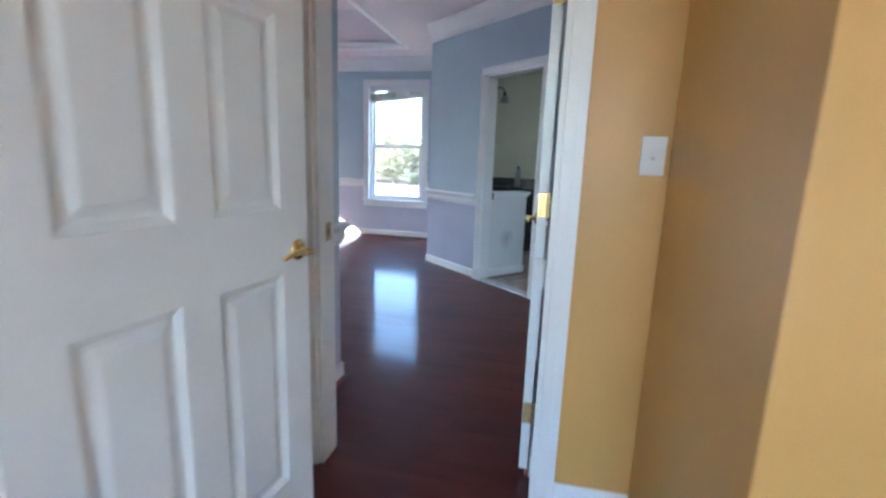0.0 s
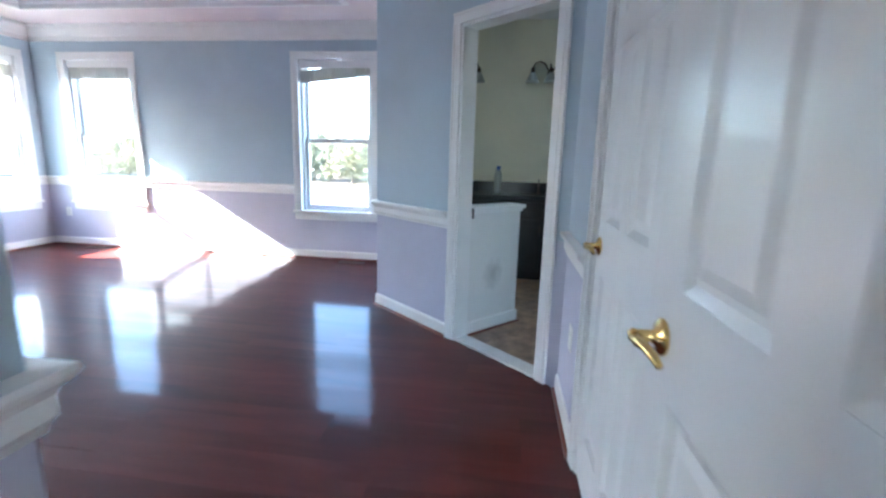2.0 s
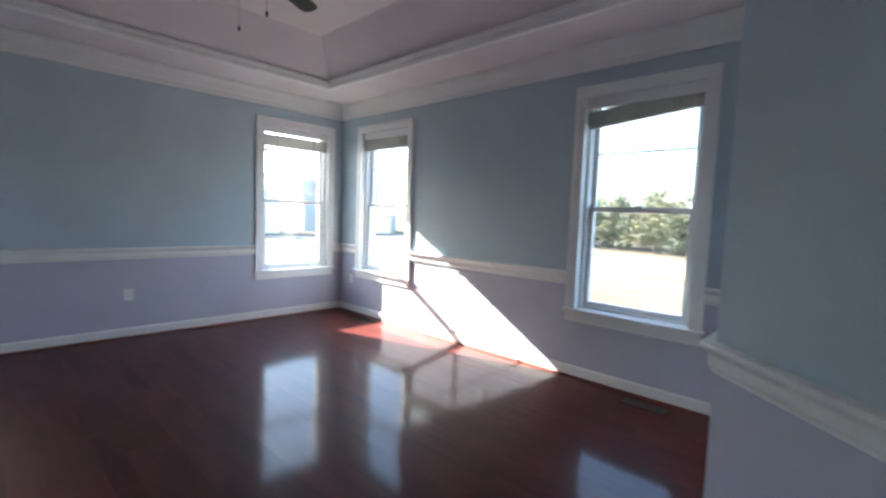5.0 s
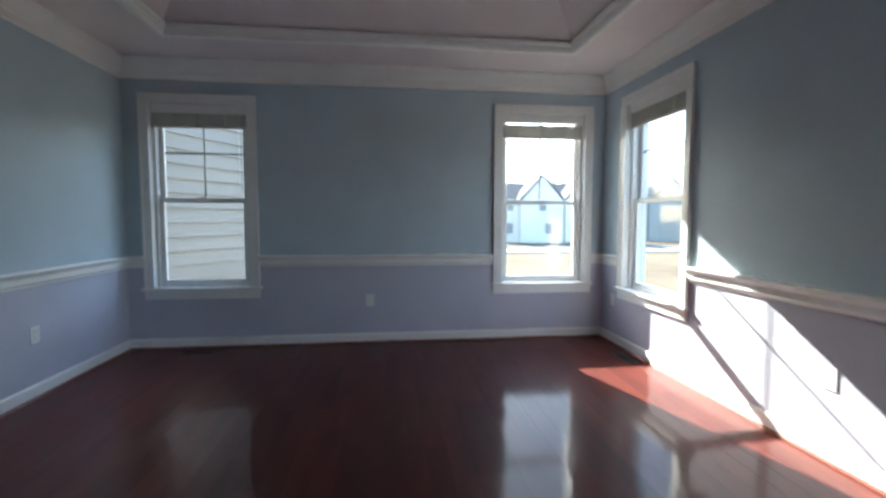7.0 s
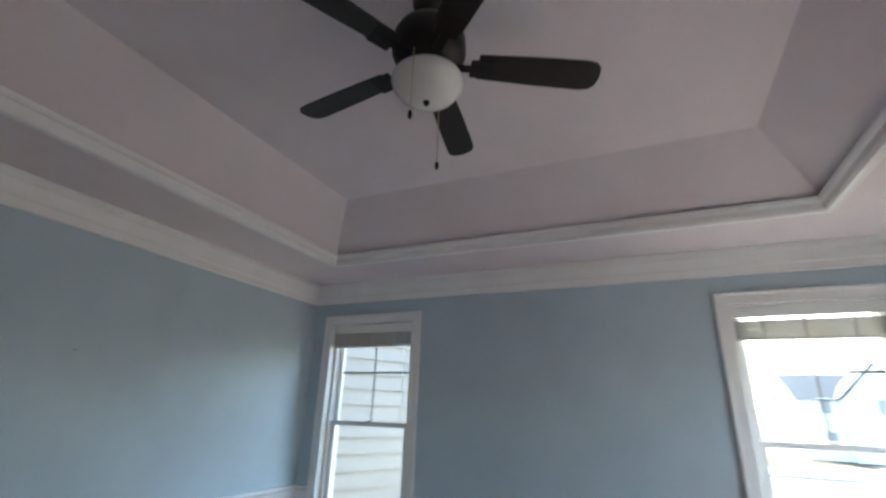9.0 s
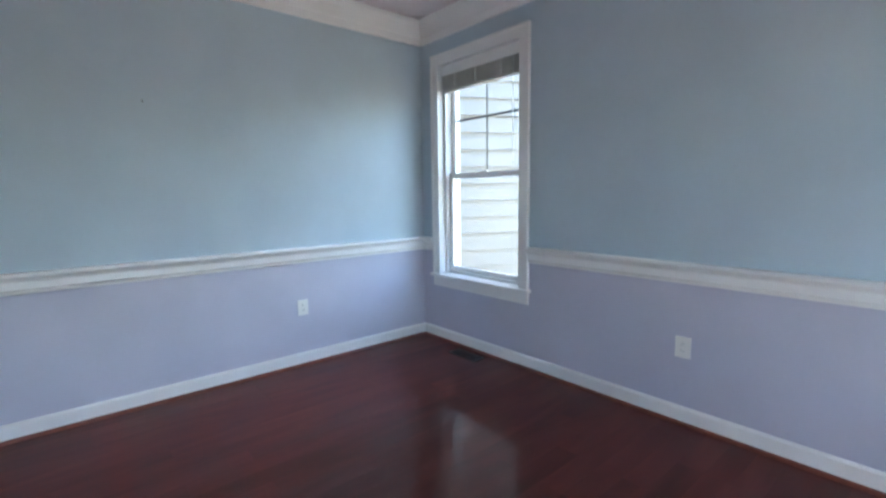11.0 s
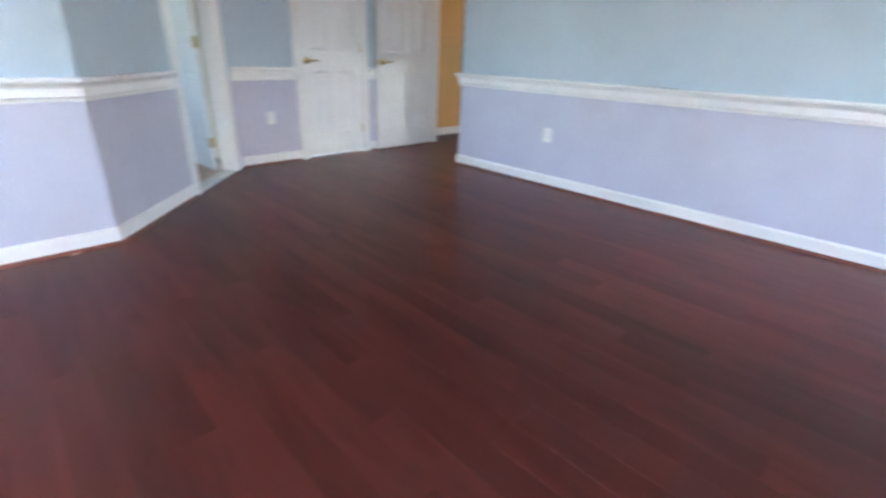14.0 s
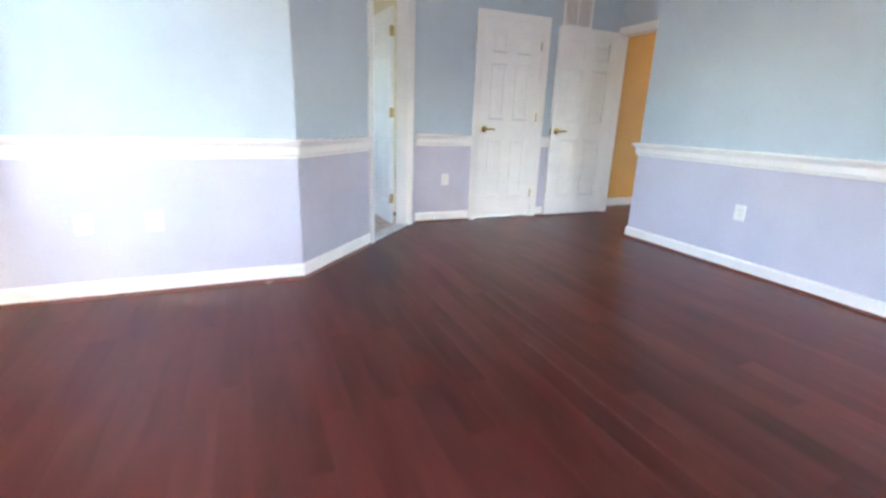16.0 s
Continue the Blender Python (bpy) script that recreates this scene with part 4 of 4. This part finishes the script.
bathtub()
TILES = bpy.data.objects["floor_bath"]
tile_mesh = None
for gx in range(-5, 7):
    for gy in range(7):
        q = DIAG_A + DIAG * (0.475 + gx * 0.457) + BN * (0.35 + gy * 0.457)
        if not (E1 + 0.25 < q.x < 2.35 and 6.05 < q.y < N - 0.05):
            continue
        m = pose(q.x, q.y, 0, 0, 0, math.degrees(math.atan2(DIAG.y, DIAG.x)) + 90 * ((gx * 3 + gy) % 4))
        if tile_mesh is None:
            tile_mesh = part("tile", box(-0.2265, 0.2265, -0.2265, 0.2265, -0.008, 0.004, 0.002), STONE_TILE, TILES, m=m).data
        else:
            ob = new("tile", tile_mesh)
            ob.parent = TILES
            ob.matrix_basis = m

# plain near-black panel added beyond the end of the orange hall wall
tagged(part("hall_dark_panel", box(2.355, 2.396, 0.15, 1.45, 0.01, 2.06, 0.004), HALL_PANEL_DARK), "plain near-black panel on the far hall wall", "door")


# ---- outdoors ----
GZ = -1.6
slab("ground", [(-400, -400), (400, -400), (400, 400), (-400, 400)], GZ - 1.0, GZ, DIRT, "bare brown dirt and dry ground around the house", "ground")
slab("road", [(-45, -400), (-38, -400), (-38, 400), (-45, 400)], GZ - 0.5, GZ + 0.004, ASPHALT, "grey asphalt street", "road")
slab("road", [(-38, 36), (200, 36), (200, 41), (-38, 41)], GZ - 0.5, GZ + 0.006, ASPHALT, "grey asphalt side street", "road")
for x0, x1 in ((-45.25, -45.0), (-38.0, -37.75)):
    slab("kerb", [(x0, -300), (x1, -300), (x1, 300), (x0, 300)], GZ - 0.3, GZ + 0.12, CONCRETE, "pale concrete kerb", "kerb")
slab("lawn", [(-37.7, 31), (-8, 31), (-8, 35.5), (-37.7, 35.5)], GZ - 0.3, GZ + 0.02, DRY_GRASS, "strip of dry yellow grass", "grass")

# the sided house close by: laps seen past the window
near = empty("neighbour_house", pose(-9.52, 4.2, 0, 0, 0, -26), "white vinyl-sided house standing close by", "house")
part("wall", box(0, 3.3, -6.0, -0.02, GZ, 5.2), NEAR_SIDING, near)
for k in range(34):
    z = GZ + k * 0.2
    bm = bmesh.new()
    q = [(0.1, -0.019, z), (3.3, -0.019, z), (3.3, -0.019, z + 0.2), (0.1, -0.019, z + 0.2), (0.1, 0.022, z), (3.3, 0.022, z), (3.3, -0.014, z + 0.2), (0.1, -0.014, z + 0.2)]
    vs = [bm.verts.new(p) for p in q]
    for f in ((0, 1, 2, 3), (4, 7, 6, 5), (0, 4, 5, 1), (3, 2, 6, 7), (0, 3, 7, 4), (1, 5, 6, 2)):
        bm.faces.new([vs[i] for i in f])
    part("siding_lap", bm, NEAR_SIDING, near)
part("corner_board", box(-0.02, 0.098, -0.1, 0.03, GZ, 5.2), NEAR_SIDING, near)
part("roof", box(-0.4, 3.4, -6.3, 0.4, 5.21, 5.45), SHINGLE, near)


def gable_house(x, y, rz, w, d, h, wall_mat):
    root = empty("neighbour_house", pose(x, y, GZ, 0, 0, rz), "two-storey %s house with slate gable roofs across the street" % ("white" if wall_mat is HOUSE_WHITE else "grey-green"), "house", "houses across the street")
    part("wall", box(-w / 2, w / 2, -d / 2, d / 2, 0, h), wall_mat, root)

    def prism(x0, x1, y0, y1, z0, rise, over):
        bm = bmesh.new()
        xm = (x0 + x1) / 2
        a = [bm.verts.new((xx, yy, zz)) for yy in (y0 - over, y1 + over) for xx, zz in ((x0 - over, z0), (x1 + over, z0), (xm, z0 + rise))]
        for f in ((0, 1, 2), (3, 5, 4), (0, 3, 4, 1), (1, 4, 5, 2), (2, 5, 3, 0)):
            bm.faces.new([a[i] for i in f])
        return bm

    bm = prism(-d / 2, d / 2, -w / 2, w / 2, h, 2.6, 0.3)
    bmesh.ops.rotate(bm, verts=bm.verts, cent=(0, 0, 0), matrix=Matrix.Rotation(math.pi / 2, 3, "Z"))
    part("roof", bm, SHINGLE, root)
    for gx, gw in ((-w * 0.3, w * 0.32), (w * 0.08, w * 0.4)):
        part("gable", box(gx - gw / 2, gx + gw / 2, d / 2, d / 2 + 1.2, 0, h), wall_mat, root)
        part("gable_face", prism(gx - gw / 2, gx + gw / 2, d / 2 + 0.01, d / 2 + 1.2, h, gw * 0.55, 0.0), wall_mat, root)
        part("gable_roof", prism(gx - gw / 2 - 0.15, gx + gw / 2 + 0.15, d / 2 - 2.4, d / 2 + 1.0, h + 0.12, gw * 0.55 + 0.2, 0.15), SHINGLE, root)
    front = d / 2 + 1.2
    garage = part("garage_door", box(-w * 0.42, -w * 0.19, front + 0.005, front + 0.06, 0.0, 2.3), VINYL, root, "white panelled garage door")
    for k in range(4):
        part("door_panel", box(-w * 0.41, -w * 0.20, front + 0.061, front + 0.075, 0.1 + k * 0.55, 0.56 + k * 0.55), VINYL, garage)
    for sx, z, y1 in () if wall_mat is HOUSE_GREY else ((-0.30, 3.7, front), (0.08, 3.7, front), (0.02, 1.0, front), (0.36, 1.0, d / 2), (0.36, 3.7, d / 2)):
        win = part("window", box(sx * w - 0.5, sx * w + 0.5, y1 + 0.005, y1 + 0.06, z, z + 1.4), VINYL, root)
        part("pane", box(sx * w - 0.42, sx * w + 0.42, y1 + 0.062, y1 + 0.07, z + 0.08, z + 1.32), DARK_GLASS, win)
    return root


for hy, turn, paint in ((-16, -90, HOUSE_WHITE), (5, -90, HOUSE_WHITE), (25.5, -90, HOUSE_WHITE), (45.5, -118, HOUSE_GREY)):
    gable_house(-60, hy, turn, 13, 10, 4.9, paint)


def leaf_cloud(rnd, spots, size, count):
    """Many small leaf clumps round given spots."""
    vs, fs = [], []
    for cx, cy, cz, r in spots:
        for _ in range(count):
            v = Vector((rnd.gauss(0, 1), rnd.gauss(0, 1), rnd.gauss(0, 1))).normalized() * r * rnd.random() ** 0.4
            p = Vector((cx, cy, cz)) + v
            a = Vector((rnd.uniform(-1, 1), rnd.uniform(-1, 1), rnd.uniform(-1, 1))).normalized()
            b = a.orthogonal().normalized()
            s = size * rnd.uniform(0.6, 1.4)
            i = len(vs)
            vs += [p + a * s, p + b * s * 0.6, p - a * s, p - b * s * 0.6]
            fs.append((i, i + 1, i + 2, i + 3))
    me = bpy.data.meshes.new("crown")
    me.from_pydata([tuple(v) for v in vs], [], fs)
    return me


def tree(rnd, x, y, h, leaf, bare=False):
    root = empty("tree", pose(x, y, GZ), "tall thin-crowned tree behind the houses" if bare else "bushy tree at the edge of the woods", "tree", "trees outside")
    part("trunk", tube([(0, 0, 0), (0.05, 0.03, h * 0.3), (-0.04, 0.06, h * 0.65), (0.0, 0.0, h * 0.95)], [h * 0.018, h * 0.014, h * 0.009, h * 0.003], 8), BARK, root)
    for k in range(9):
        a, z = rnd.uniform(0, 6.28), h * rnd.uniform(0.35, 0.9)
        l = h * 0.28 * (1.15 - z / h)
        e = (math.cos(a) * l, math.sin(a) * l, z + l * 0.7)
        part("limb", tube([(0, 0, z), (e[0] * 0.5, e[1] * 0.5, z + l * 0.25), e], [h * 0.007, h * 0.004, h * 0.0015], 5), BARK, root)
    if leaf is not None:
        spread = h * (0.12 if bare else 0.27)
        spots = [(rnd.gauss(0, spread), rnd.gauss(0, spread), h * rnd.uniform(0.3 if bare else 0.06, 0.92), h * rnd.uniform(0.09, 0.18)) for _ in range(14 if bare else 24)]
        me = leaf_cloud(rnd, spots, h * 0.017, 26 if bare else 150)
        me.materials.append(leaf)
        ob = new("crown", me)
        ob.parent = root


rng = random.Random(4)
for k in range(58):
    tree(rng, -46 + k * 1.45 + rng.uniform(-1, 1), 53 + rng.uniform(-3, 7), rng.uniform(4.6, 6.6), LEAF_GOLD if k % 3 else LEAF_GREEN)
for k in range(12):
    tree(rng, -70 - rng.uniform(0, 8), -14 + k * 6.5 + rng.uniform(-2, 2), rng.uniform(11, 15), LEAF_GREEN, True)
tagged(part("utility_box", box(-4.4, -3.2, 33.8, 34.8, GZ, GZ + 0.7, 0.03), CONCRETE), "low pale concrete utility box in the field", "utility box")

# ---- floor boards, last ----
FLOOR = bpy.data.objects["floor"]
BOARD = 0.115
board_meshes = {}


def board(x0, x1, y0, y1):
    key = (round(x1 - x0, 3), round(y1 - y0, 3))
    if key not in board_meshes:
        lx, ly = key[0] / 2 - 0.0001, key[1] / 2 - 0.0001
        c = 0.00025
        bm = bmesh.new()
        rings = [[bm.verts.new((sx * a, sy * b, z)) for sx, sy in ((-1, -1), (1, -1), (1, 1), (-1, 1))] for a, b, z in ((lx, ly, -0.006), (lx, ly, -c * 0.7), (lx - c, ly - c, 0.0))]
        for r, q in zip(rings, rings[1:]):
            for k in range(4):
                bm.faces.new((r[k], r[(k + 1) % 4], q[(k + 1) % 4], q[k]))
        bm.faces.new(rings[-1])
        me = bpy.data.meshes.new("board")
        bmesh.ops.recalc_face_normals(bm, faces=bm.faces)
        bm.to_mesh(me)
        bm.free()
        me.materials.append(PLANK)
        board_meshes[key] = me
    ob = new("board", board_meshes[key])
    ob.parent = FLOOR
    ob.matrix_basis = pose((x0 + x1) / 2, (y0 + y1) / 2, 0, rng.uniform(-0.42, 0.42), rng.uniform(-0.012, 0.012))


rows = int((N - S) / BOARD) + 1
rng = random.Random(11)


def lay(y0, y1, xa, xb):
    x = xa
    step = rng.choice((0.4, 0.7, 1.0))
    while x < xb - 1e-4:
        e = min(round(x + step, 3), xb)
        if xb - e < 0.25:
            e = xb
        board(x, e, y0, y1)
        x = e
        step = rng.choice((0.9, 1.2, 1.5))


y = N
while y > -1.5:
    y0 = y - BOARD
    yc = (y + y0) / 2
    if y0 > S:
        east = E1 if yc > 7.092 else min(E2, E1 + (7.092 - yc) * (E2 - E1) / (7.092 - 5.834))
        lay(y0, y, W, round(east + 0.03, 2))
    elif y0 > 2.46:
        lay(y0, y, ENTRY_X if y0 > 3.2 else -0.98, E2 if y0 > 3.2 else 0.36)
    else:
        lay(y0, y, -0.98, 2.4)
    y = y0
